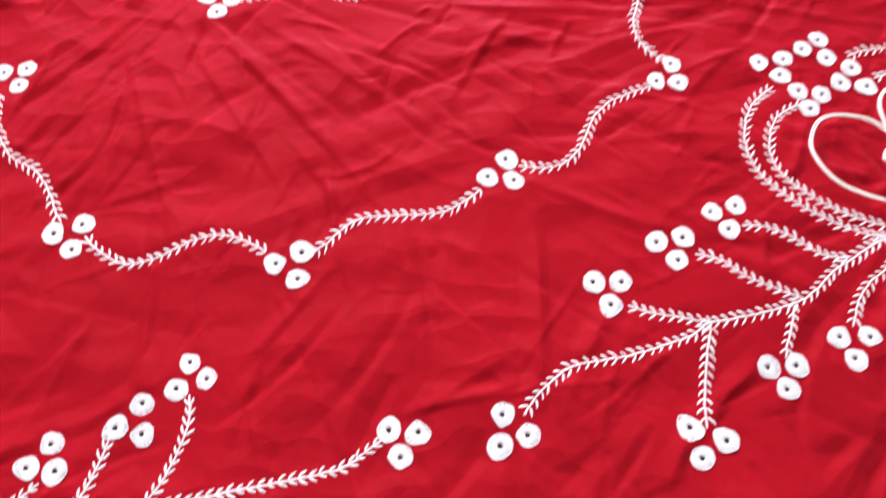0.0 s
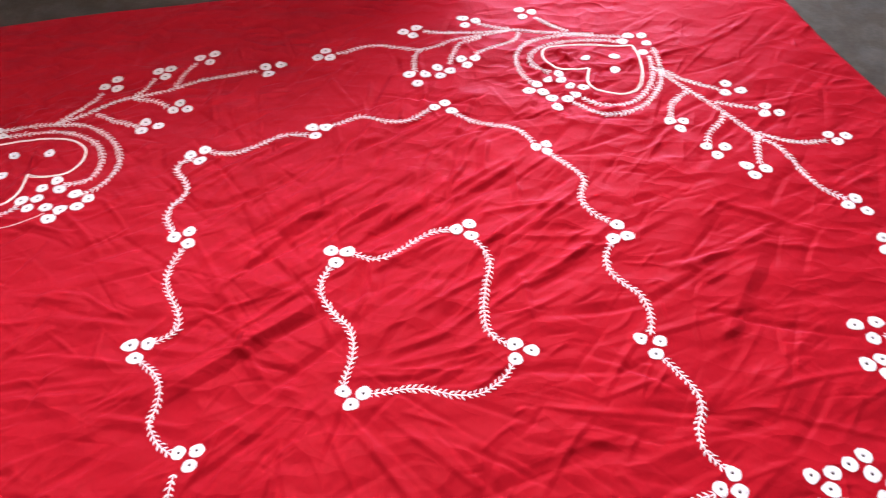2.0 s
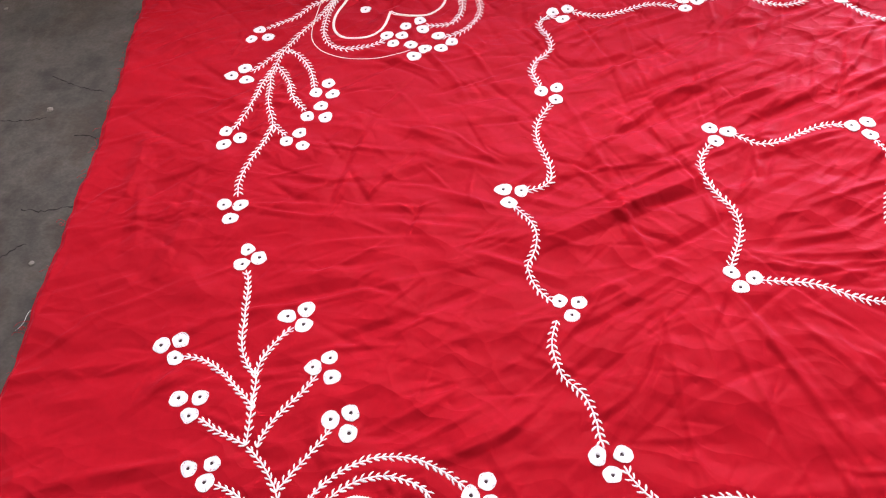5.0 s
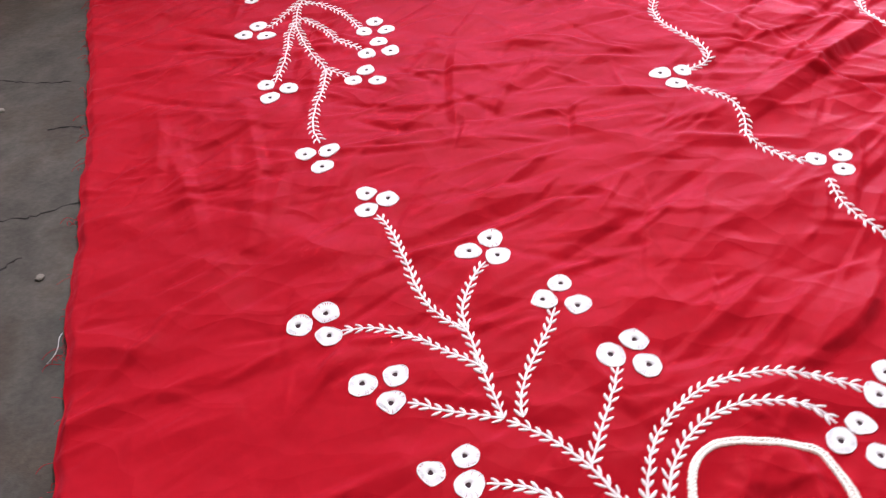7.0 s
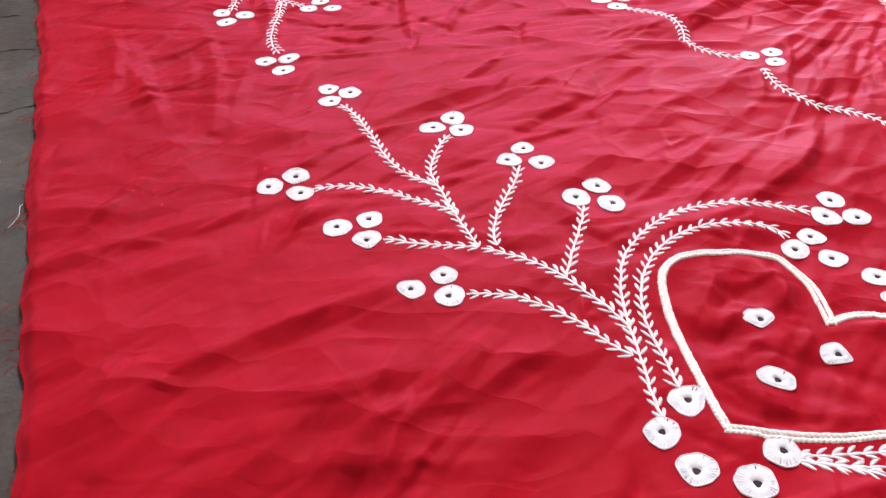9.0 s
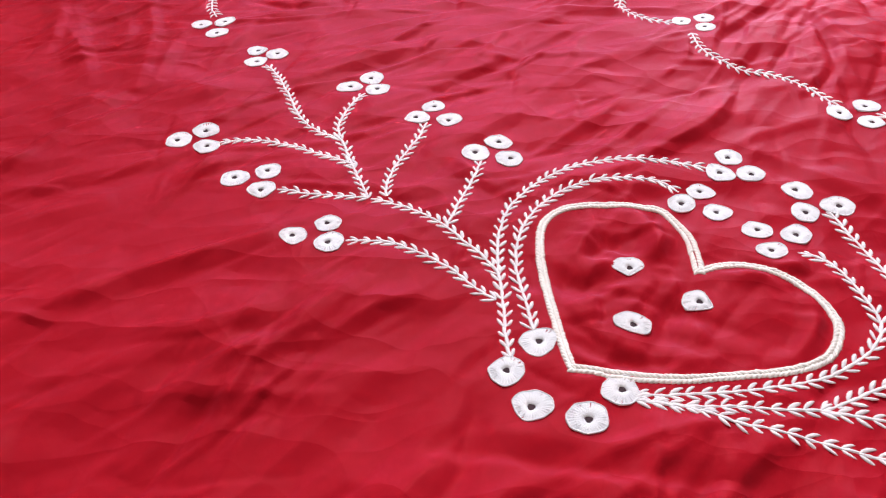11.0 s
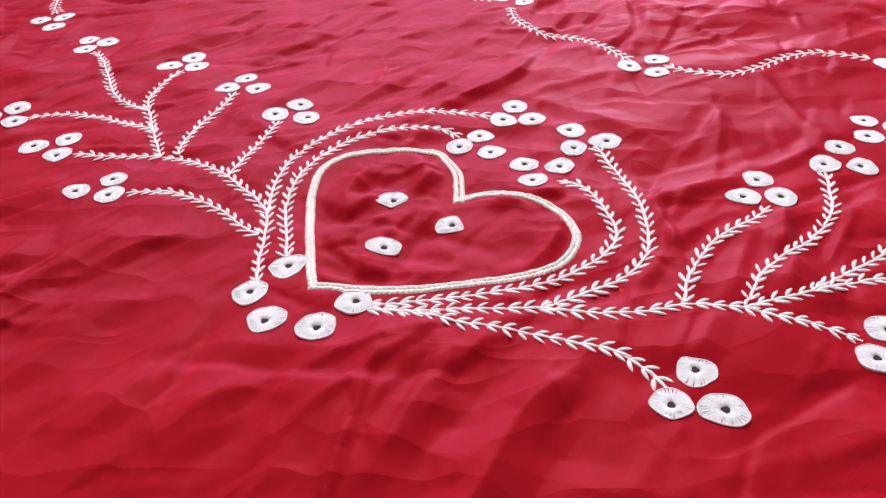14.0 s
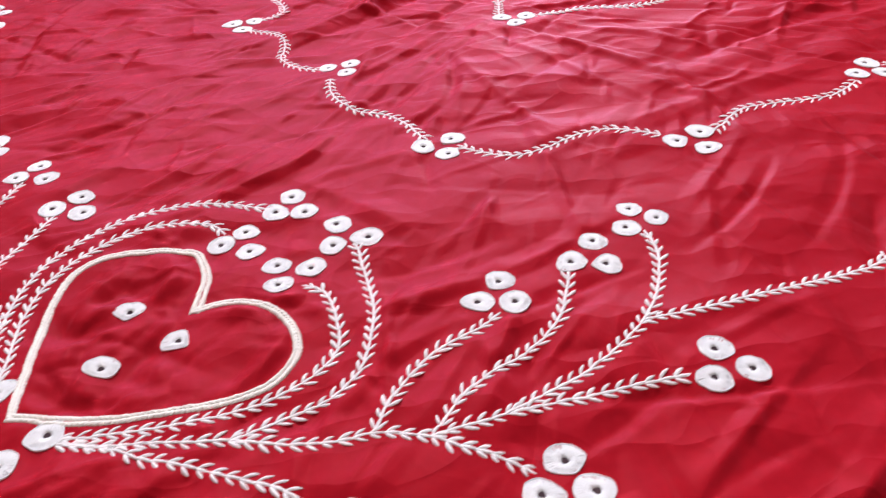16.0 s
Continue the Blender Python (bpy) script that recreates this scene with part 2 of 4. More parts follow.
vine([(-0.679, 0.933), (-0.643, 0.908), (-0.626, 0.882), (-0.620, 0.850), (-0.623, 0.825), (-0.610, 0.800), (-0.589, 0.779), (-0.567, 0.766)])
vine([(-0.551, 0.734), (-0.548, 0.700), (-0.535, 0.672), (-0.516, 0.648), (-0.484, 0.630), (-0.461, 0.603), (-0.447, 0.577), (-0.437, 0.561)])
vine([(0.261, 0.779), (0.231, 0.766), (0.205, 0.751), (0.185, 0.726), (0.173, 0.696), (0.158, 0.671), (0.137, 0.656), (0.113, 0.652), (0.091, 0.655)])
vine([(0.045, 0.619), (0.025, 0.602), (0.002, 0.588), (-0.027, 0.584), (-0.060, 0.581), (-0.089, 0.577), (-0.111, 0.564), (-0.126, 0.547), (-0.147, 0.529)])
vine([(-0.198, 0.530), (-0.226, 0.544), (-0.249, 0.549), (-0.277, 0.543), (-0.300, 0.529), (-0.323, 0.516), (-0.351, 0.510), (-0.374, 0.518), (-0.393, 0.531), (-0.405, 0.543)])
# heart at the near left corner
cord([(-0.735, 0.197), (-0.739, 0.216), (-0.743, 0.244), (-0.747, 0.275), (-0.750, 0.308), (-0.750, 0.339), (-0.746, 0.362), (-0.735, 0.378), (-0.718, 0.387), (-0.693, 0.389), (-0.668, 0.387), (-0.647, 0.383), (-0.638, 0.370), (-0.629, 0.345), (-0.628, 0.322), (-0.629, 0.300)])
cord([(-0.629, 0.300), (-0.611, 0.307), (-0.593, 0.307), (-0.571, 0.298), (-0.555, 0.282), (-0.545, 0.260), (-0.543, 0.241), (-0.550, 0.223), (-0.562, 0.209), (-0.582, 0.199), (-0.606, 0.194), (-0.638, 0.191), (-0.669, 0.189), (-0.701, 0.192), (-0.735, 0.197)])
flower(-0.683, 0.304, 0.0125)
flower(-0.688, 0.243, 0.0125)
flower(-0.636, 0.266, 0.0125)
flower(-0.757, 0.224, 0.0132)
flower(-0.780, 0.196, 0.0132)
flower(-0.764, 0.165, 0.0132)
flower(-0.728, 0.155, 0.0132)
flower(-0.704, 0.179, 0.0132)
trefoil((-0.570, 0.464), (-0.583, 0.439), (-0.555, 0.437))
trefoil((-0.605, 0.410), (-0.625, 0.392), (-0.597, 0.380))
trefoil((-0.571, 0.354), (-0.541, 0.348), (-0.566, 0.327))
trefoil((-0.523, 0.410), (-0.525, 0.378), (-0.496, 0.386))
vine([(-0.777, 0.209), (-0.780, 0.230), (-0.781, 0.255), (-0.783, 0.286), (-0.785, 0.320), (-0.782, 0.356), (-0.772, 0.390), (-0.752, 0.419), (-0.727, 0.442), (-0.696, 0.455), (-0.663, 0.461), (-0.630, 0.457), (-0.594, 0.448)], near=True)
vine([(-0.760, 0.237), (-0.763, 0.261), (-0.769, 0.293), (-0.770, 0.323), (-0.765, 0.352), (-0.751, 0.384), (-0.730, 0.408), (-0.705, 0.423), (-0.673, 0.429), (-0.642, 0.425), (-0.625, 0.410)], near=True)
vine([(-0.694, 0.175), (-0.669, 0.175), (-0.638, 0.177), (-0.607, 0.181), (-0.579, 0.188), (-0.554, 0.199), (-0.531, 0.215), (-0.518, 0.231), (-0.512, 0.249), (-0.515, 0.272), (-0.521, 0.298), (-0.532, 0.316), (-0.547, 0.324)], near=True)
vine([(-0.578, 0.163), (-0.562, 0.170), (-0.537, 0.183), (-0.515, 0.194), (-0.499, 0.212), (-0.491, 0.236), (-0.487, 0.266), (-0.489, 0.299), (-0.496, 0.335), (-0.502, 0.367), (-0.508, 0.378)], near=True)
vine([(-0.696, 0.171), (-0.661, 0.164), (-0.635, 0.153), (-0.602, 0.144), (-0.574, 0.133), (-0.547, 0.124), (-0.532, 0.113), (-0.521, 0.099), (-0.514, 0.085)], near=True)
# sprig along the near edge
trefoil((-0.494, 0.097), (-0.514, 0.072), (-0.486, 0.066))
trefoil((-0.365, 0.126), (-0.382, 0.101), (-0.351, 0.101))
trefoil((-0.387, 0.308), (-0.406, 0.283), (-0.378, 0.281))
trefoil((-0.304, 0.351), (-0.326, 0.325), (-0.298, 0.319))
trefoil((-0.262, 0.397), (-0.242, 0.380), (-0.271, 0.368))
trefoil((-0.244, 0.212), (-0.253, 0.184), (-0.226, 0.190))
trefoil((-0.048, 0.331), (-0.019, 0.329), (-0.036, 0.304))
vine([(-0.694, 0.171), (-0.669, 0.166), (-0.638, 0.165), (-0.601, 0.163), (-0.578, 0.163), (-0.537, 0.156), (-0.508, 0.156), (-0.483, 0.160), (-0.463, 0.156), (-0.446, 0.153)], near=True)
vine([(-0.446, 0.153), (-0.426, 0.159), (-0.401, 0.166), (-0.370, 0.182), (-0.341, 0.198), (-0.313, 0.220), (-0.288, 0.246), (-0.272, 0.271), (-0.260, 0.302), (-0.254, 0.333), (-0.257, 0.361)], near=True)
vine([(-0.286, 0.249), (-0.237, 0.258), (-0.190, 0.268), (-0.142, 0.279), (-0.096, 0.291), (-0.075, 0.305), (-0.056, 0.321)], near=True)
vine([(-0.483, 0.163), (-0.475, 0.185), (-0.458, 0.212), (-0.435, 0.236), (-0.410, 0.251), (-0.391, 0.268)], near=True)
vine([(-0.440, 0.161), (-0.427, 0.183), (-0.407, 0.202), (-0.382, 0.219), (-0.362, 0.237), (-0.346, 0.261), (-0.335, 0.292), (-0.330, 0.313)], near=True)
vine([(-0.393, 0.168), (-0.369, 0.173), (-0.345, 0.177), (-0.316, 0.183), (-0.286, 0.188), (-0.269, 0.189)], near=True)
vine([(-0.446, 0.153), (-0.430, 0.144), (-0.414, 0.137), (-0.398, 0.128), (-0.384, 0.118)], near=True)
# sprig along the left edge
trefoil((-1.069, 0.712), (-1.042, 0.702), (-1.063, 0.681))
trefoil((-0.922, 0.635), (-0.944, 0.613), (-0.913, 0.607))
trefoil((-0.849, 0.567), (-0.865, 0.544), (-0.832, 0.538))
trefoil((-0.782, 0.496), (-0.805, 0.477), (-0.772, 0.467))
trefoil((-1.079, 0.521), (-1.103, 0.504), (-1.071, 0.492))
trefoil((-1.000, 0.447), (-1.029, 0.435), (-0.999, 0.417))
trefoil((-0.930, 0.365), (-0.957, 0.347), (-0.925, 0.338))
vine([(-0.784, 0.299), (-0.796, 0.319), (-0.812, 0.338), (-0.828, 0.358), (-0.850, 0.377), (-0.873, 0.391), (-0.895, 0.402)], near=True)
vine([(-0.900, 0.404), (-0.911, 0.433), (-0.923, 0.464), (-0.938, 0.502), (-0.953, 0.512), (-0.974, 0.530), (-0.990, 0.553), (-1.002, 0.581), (-1.017, 0.615), (-1.032, 0.647), (-1.050, 0.673)], near=True)
vine([(-0.940, 0.509), (-0.944, 0.527), (-0.940, 0.558), (-0.932, 0.584), (-0.925, 0.597)], near=True)
vine([(-0.917, 0.458), (-0.933, 0.467), (-0.955, 0.477), (-0.983, 0.491), (-1.012, 0.500), (-1.034, 0.503), (-1.058, 0.499)], near=True)
vine([(-0.900, 0.404), (-0.925, 0.407), (-0.949, 0.410), (-0.970, 0.415), (-0.985, 0.418)], near=True)
vine([(-0.883, 0.406), (-0.885, 0.427), (-0.879, 0.459), (-0.869, 0.486), (-0.860, 0.511), (-0.855, 0.533)], near=True)
vine([(-0.827, 0.362), (-0.822, 0.378), (-0.814, 0.406), (-0.805, 0.436), (-0.798, 0.465)], near=True)
vine([(-0.787, 0.270), (-0.802, 0.283), (-0.817, 0.300), (-0.839, 0.318), (-0.863, 0.331), (-0.886, 0.338), (-0.911, 0.339)], near=True)
# heart at the far left corner
cord([(-1.207, 1.469), (-1.204, 1.414), (-1.205, 1.349), (-1.197, 1.311), (-1.178, 1.281), (-1.149, 1.270), (-1.114, 1.281), (-1.093, 1.305), (-1.089, 1.337), (-1.096, 1.380)])
cord([(-1.096, 1.380), (-1.080, 1.375), (-1.048, 1.378), (-1.014, 1.393), (-0.997, 1.430), (-1.005, 1.470), (-1.040, 1.496), (-1.091, 1.501), (-1.156, 1.489), (-1.207, 1.469)])
flower(-1.154, 1.435, 0.0125)
flower(-1.151, 1.372, 0.0125)
flower(-1.081, 1.451, 0.0125)
flower(-1.267, 1.500, 0.0128)
flower(-1.234, 1.516, 0.0128)
flower(-1.210, 1.500, 0.0128)
flower(-1.262, 1.463, 0.0128)
flower(-1.230, 1.458, 0.0128)
trefoil((-1.023, 1.366), (-1.006, 1.339), (-1.043, 1.340))
trefoil((-1.070, 1.300), (-1.047, 1.278), (-1.039, 1.308))
trefoil((-1.009, 1.282), (-0.990, 1.252), (-0.977, 1.279))
trefoil((-0.968, 1.329), (-0.933, 1.318), (-0.947, 1.292))
vine([(-1.227, 1.429), (-1.227, 1.363), (-1.217, 1.314), (-1.199, 1.269), (-1.170, 1.240), (-1.138, 1.236), (-1.105, 1.249), (-1.081, 1.267), (-1.069, 1.284)])
cord([(-1.260, 1.448), (-1.259, 1.390), (-1.247, 1.330), (-1.230, 1.274), (-1.211, 1.240), (-1.176, 1.216), (-1.124, 1.210), (-1.065, 1.226), (-1.023, 1.250), (-1.004, 1.267)], 0.0022)
vine([(-1.197, 1.500), (-1.151, 1.514), (-1.096, 1.525), (-1.049, 1.519), (-0.996, 1.497), (-0.964, 1.461), (-0.951, 1.423), (-0.954, 1.382), (-0.980, 1.363), (-1.008, 1.355)])
vine([(-1.225, 1.517), (-1.176, 1.534), (-1.122, 1.549), (-1.065, 1.554), (-1.016, 1.543), (-0.967, 1.514), (-0.928, 1.469), (-0.911, 1.421), (-0.917, 1.374), (-0.937, 1.343), (-0.960, 1.327)])
trefoil((-1.338, 1.244), (-1.340, 1.209), (-1.308, 1.224))
trefoil((-1.307, 1.122), (-1.322, 1.095), (-1.286, 1.093))
trefoil((-1.249, 0.950), (-1.216, 0.942), (-1.236, 0.917))
trefoil((-1.157, 0.785), (-1.129, 0.793), (-1.131, 0.761))
trefoil((-1.113, 0.988), (-1.127, 0.960), (-1.092, 0.959))
trefoil((-1.107, 1.064), (-1.119, 1.032), (-1.085, 1.040))
trefoil((-1.122, 1.130), (-1.134, 1.098), (-1.101, 1.104))
vine([(-1.235, 1.404), (-1.232, 1.372), (-1.238, 1.307), (-1.250, 1.242), (-1.255, 1.191), (-1.249, 1.137), (-1.234, 1.096), (-1.209, 1.044), (-1.176, 0.997), (-1.170, 0.974), (-1.166, 0.928), (-1.166, 0.890), (-1.161, 0.847), (-1.145, 0.810)])
vine([(-1.172, 0.993), (-1.151, 0.981), (-1.136, 0.974)])
vine([(-1.252, 1.136), (-1.249, 1.091), (-1.239, 1.033), (-1.238, 0.991), (-1.239, 0.958)])
vine([(-1.243, 1.148), (-1.204, 1.116), (-1.172, 1.074), (-1.144, 1.053), (-1.128, 1.043)])
vine([(-1.248, 1.198), (-1.222, 1.193), (-1.187, 1.168), (-1.162, 1.140), (-1.144, 1.110)])
vine([(-1.260, 1.199), (-1.272, 1.162), (-1.285, 1.128), (-1.292, 1.118)])
vine([(-1.245, 1.383), (-1.271, 1.353), (-1.284, 1.312), (-1.307, 1.278), (-1.326, 1.250)])
trefoil((-0.689, 1.810), (-0.652, 1.822), (-0.674, 1.783))
trefoil((-1.054, 1.699), (-1.035, 1.730), (-1.022, 1.695))
trefoil((-0.945, 1.770), (-0.918, 1.783), (-0.922, 1.751))
trefoil((-0.860, 1.835), (-0.829, 1.854), (-0.830, 1.819))
trefoil((-0.907, 1.576), (-0.873, 1.565), (-0.905, 1.544))
trefoil((-0.851, 1.651), (-0.859, 1.624), (-0.827, 1.631))
vine([(-1.111, 1.556), (-1.063, 1.584), (-1.022, 1.627), (-0.993, 1.649), (-0.949, 1.670), (-0.886, 1.701), (-0.827, 1.744), (-0.749, 1.776), (-0.703, 1.793)])
vine([(-1.103, 1.565), (-1.073, 1.606), (-1.057, 1.639), (-1.049, 1.675)])
vine([(-0.963, 1.667), (-0.948, 1.707), (-0.944, 1.745)])
vine([(-0.883, 1.712), (-0.878, 1.765), (-0.862, 1.814)])
vine([(-1.031, 1.595), (-0.986, 1.576), (-0.945, 1.566), (-0.913, 1.557)])
vine([(-0.966, 1.657), (-0.913, 1.653), (-0.874, 1.633)])
# heart at the far right corner
cord([(0.203, 1.968), (0.216, 1.919), (0.221, 1.848), (0.209, 1.790), (0.182, 1.766), (0.149, 1.764), (0.111, 1.777), (0.092, 1.804), (0.095, 1.858)])
cord([(0.095, 1.858), (0.065, 1.851), (0.025, 1.853), (-0.002, 1.875), (-0.017, 1.908), (-0.010, 1.938), (0.024, 1.951), (0.094, 1.963), (0.150, 1.962), (0.203, 1.968)])
flower(0.089, 1.901, 0.0125)
flower(0.158, 1.915, 0.0125)
flower(0.157, 1.855, 0.0125)
flower(0.195, 2.011, 0.0128)
flower(0.229, 2.014, 0.0128)
flower(0.181, 1.984, 0.0128)
flower(0.239, 1.978, 0.0128)
flower(0.227, 1.937, 0.0128)
trefoil((0.021, 1.832), (-0.001, 1.809), (0.031, 1.805))
trefoil((-0.027, 1.789), (-0.045, 1.761), (-0.012, 1.759))
trefoil((0.010, 1.736), (0.045, 1.734), (0.021, 1.703))
trefoil((0.052, 1.783), (0.081, 1.779), (0.062, 1.753))
vine([(0.241, 1.921), (0.246, 1.862), (0.236, 1.804), (0.213, 1.758), (0.180, 1.727), (0.141, 1.716), (0.103, 1.724), (0.078, 1.743)])
vine([(0.253, 1.959), (0.262, 1.898), (0.263, 1.828), (0.246, 1.771), (0.218, 1.726), (0.178, 1.695), (0.140, 1.684), (0.102, 1.692), (0.071, 1.715), (0.054, 1.724)])
vine([(0.171, 1.984), (0.109, 1.985), (0.038, 1.972), (-0.017, 1.948), (-0.044, 1.913), (-0.046, 1.881), (-0.029, 1.854), (0.005, 1.837)])
vine([(0.186, 2.005), (0.109, 2.005), (0.038, 2.001), (-0.018, 1.984), (-0.060, 1.955), (-0.079, 1.911), (-0.077, 1.862), (-0.058, 1.817), (-0.037, 1.795)])
trefoil((-0.342, 2.009), (-0.374, 1.988), (-0.346, 1.974))
trefoil((-0.228, 2.063), (-0.194, 2.055), (-0.219, 2.031))
trefoil((-0.555, 1.888), (-0.569, 1.859), (-0.538, 1.859))
trefoil((-0.333, 1.802), (-0.295, 1.807), (-0.308, 1.771))
trefoil((-0.268, 1.837), (-0.236, 1.827), (-0.257, 1.805))
trefoil((-0.213, 1.877), (-0.180, 1.882), (-0.198, 1.851))
trefoil((-0.083, 2.115), (-0.049, 2.106), (-0.072, 2.082))
vine([(0.109, 2.013), (0.038, 2.011), (-0.033, 2.012), (-0.084, 2.016), (-0.162, 2.003), (-0.248, 1.992), (-0.324, 1.995)])
vine([(-0.105, 2.020), (-0.149, 2.030), (-0.187, 2.041)])
vine([(-0.105, 2.012), (-0.175, 1.986), (-0.245, 1.958), (-0.284, 1.927), (-0.325, 1.911), (-0.383, 1.918), (-0.427, 1.922), (-0.468, 1.912), (-0.506, 1.884), (-0.526, 1.875)])
vine([(-0.318, 1.912), (-0.328, 1.881), (-0.325, 1.833), (-0.319, 1.810)])
vine([(-0.174, 1.976), (-0.222, 1.944), (-0.236, 1.900), (-0.241, 1.851)])
vine([(-0.079, 2.006), (-0.089, 1.969), (-0.129, 1.940), (-0.170, 1.912), (-0.180, 1.897)])
vine([(0.045, 2.022), (0.002, 2.046), (-0.042, 2.079)])
trefoil((0.614, 1.445), (0.596, 1.424), (0.630, 1.412))
trefoil((0.409, 1.821), (0.405, 1.787), (0.442, 1.798))
trefoil((0.487, 1.739), (0.481, 1.712), (0.514, 1.718))
trefoil((0.604, 1.647), (0.641, 1.646), (0.619, 1.625))
trefoil((0.270, 1.669), (0.300, 1.670), (0.291, 1.643))
trefoil((0.341, 1.586), (0.379, 1.586), (0.360, 1.558))
trefoil((0.415, 1.529), (0.453, 1.522), (0.427, 1.500))
vine([(0.247, 1.873), (0.284, 1.834), (0.319, 1.792), (0.359, 1.751), (0.386, 1.717), (0.412, 1.684), (0.443, 1.644), (0.463, 1.617), (0.489, 1.600), (0.511, 1.560), (0.526, 1.517), (0.551, 1.475), (0.580, 1.452), (0.599, 1.442)])
vine([(0.267, 1.870), (0.303, 1.838), (0.353, 1.812), (0.396, 1.797)])
vine([(0.377, 1.748), (0.420, 1.739), (0.472, 1.728)])
vine([(0.455, 1.641), (0.499, 1.621), (0.545, 1.615), (0.600, 1.627)])
vine([(0.318, 1.783), (0.296, 1.759), (0.279, 1.730), (0.272, 1.684)])
vine([(0.391, 1.707), (0.381, 1.676), (0.351, 1.633), (0.344, 1.600)])
vine([(0.453, 1.631), (0.447, 1.593), (0.444, 1.537)])
# heart at the near right corner
cord([(0.645, 0.612), (0.585, 0.614), (0.539, 0.617), (0.497, 0.631), (0.468, 0.652), (0.452, 0.686), (0.456, 0.713), (0.472, 0.736), (0.501, 0.743), (0.532, 0.737), (0.552, 0.721)])
cord([(0.552, 0.721), (0.550, 0.759), (0.562, 0.783), (0.589, 0.797), (0.623, 0.800), (0.653, 0.787), (0.669, 0.758), (0.665, 0.720), (0.652, 0.665), (0.645, 0.612)])
flower(0.613, 0.731, 0.0125)
flower(0.547, 0.686, 0.0125)
flower(0.603, 0.668, 0.0125)
flower(0.617, 0.592, 0.0132)
flower(0.674, 0.629, 0.0132)
flower(0.643, 0.572, 0.0132)
flower(0.690, 0.603, 0.0132)
flower(0.672, 0.568, 0.0132)
trefoil((0.491, 0.863), (0.466, 0.847), (0.496, 0.833))
trefoil((0.439, 0.829), (0.406, 0.821), (0.430, 0.802))
trefoil((0.449, 0.778), (0.460, 0.751), (0.479, 0.773))
trefoil((0.525, 0.817), (0.506, 0.794), (0.539, 0.789))
vine([(0.682, 0.647), (0.697, 0.729), (0.700, 0.807), (0.689, 0.848), (0.657, 0.857), (0.606, 0.857), (0.552, 0.848), (0.525, 0.838)])
vine([(0.673, 0.656), (0.685, 0.729), (0.687, 0.787), (0.682, 0.812), (0.658, 0.830), (0.624, 0.830), (0.586, 0.817), (0.553, 0.803)])
vine([(0.663, 0.569), (0.622, 0.567), (0.570, 0.564), (0.526, 0.569), (0.484, 0.578), (0.443, 0.598), (0.411, 0.621), (0.383, 0.651), (0.371, 0.687), (0.374, 0.723), (0.388, 0.755), (0.418, 0.784)])
vine([(0.601, 0.592), (0.560, 0.583), (0.523, 0.586), (0.481, 0.599), (0.441, 0.621), (0.413, 0.647), (0.400, 0.677), (0.404, 0.713), (0.421, 0.741), (0.453, 0.759)])
trefoil((0.642, 1.338), (0.672, 1.314), (0.640, 1.306))
trefoil((0.538, 1.119), (0.575, 1.127), (0.561, 1.091))
trefoil((0.538, 1.036), (0.565, 1.048), (0.567, 1.018))
trefoil((0.579, 0.968), (0.603, 0.984), (0.611, 0.955))
trefoil((0.738, 1.113), (0.758, 1.131), (0.767, 1.103))
vine([(0.714, 0.767), (0.753, 0.859), (0.761, 0.935), (0.722, 1.013), (0.701, 1.058), (0.683, 1.080), (0.691, 1.115), (0.705, 1.155), (0.702, 1.203), (0.691, 1.253), (0.677, 1.298)])
vine([(0.696, 1.058), (0.668, 1.076), (0.638, 1.092), (0.605, 1.097), (0.578, 1.098)])
vine([(0.745, 0.848), (0.744, 0.896), (0.703, 0.958), (0.691, 0.986), (0.666, 1.009), (0.633, 1.027), (0.596, 1.030), (0.577, 1.025)])
vine([(0.719, 0.787), (0.725, 0.838), (0.682, 0.898), (0.668, 0.930), (0.645, 0.959), (0.624, 0.966)])
vine([(0.759, 0.902), (0.752, 0.969), (0.750, 1.028), (0.754, 1.088)])
trefoil((0.316, 0.598), (0.346, 0.608), (0.334, 0.576))
trefoil((0.248, 0.556), (0.279, 0.563), (0.270, 0.534))
trefoil((0.172, 0.503), (0.203, 0.505), (0.189, 0.475))
trefoil((0.068, 0.350), (0.094, 0.330), (0.065, 0.318))
trefoil((0.261, 0.341), (0.297, 0.330), (0.271, 0.310))
trefoil((0.354, 0.409), (0.385, 0.413), (0.371, 0.386))
trefoil((0.438, 0.446), (0.471, 0.447), (0.450, 0.421))
vine([(0.525, 0.567), (0.516, 0.570), (0.479, 0.547), (0.450, 0.528), (0.419, 0.499), (0.396, 0.485), (0.357, 0.472), (0.325, 0.464), (0.296, 0.457), (0.279, 0.445), (0.247, 0.431), (0.209, 0.419), (0.172, 0.411), (0.141, 0.402), (0.117, 0.384), (0.098, 0.362), (0.092, 0.350)])
vine([(0.466, 0.543), (0.440, 0.546), (0.417, 0.560), (0.393, 0.574), (0.371, 0.580), (0.351, 0.580)])
vine([(0.401, 0.492), (0.375, 0.502), (0.345, 0.515), (0.322, 0.533), (0.292, 0.543)])
vine([(0.299, 0.457), (0.269, 0.463), (0.238, 0.467), (0.209, 0.476)])
vine([(0.297, 0.453), (0.290, 0.426), (0.284, 0.394), (0.280, 0.364), (0.280, 0.343)])
vine([(0.395, 0.482), (0.388, 0.461), (0.380, 0.438), (0.376, 0.421)])
vine([(0.539, 0.561), (0.507, 0.530), (0.485, 0.512), (0.467, 0.487), (0.456, 0.460)])

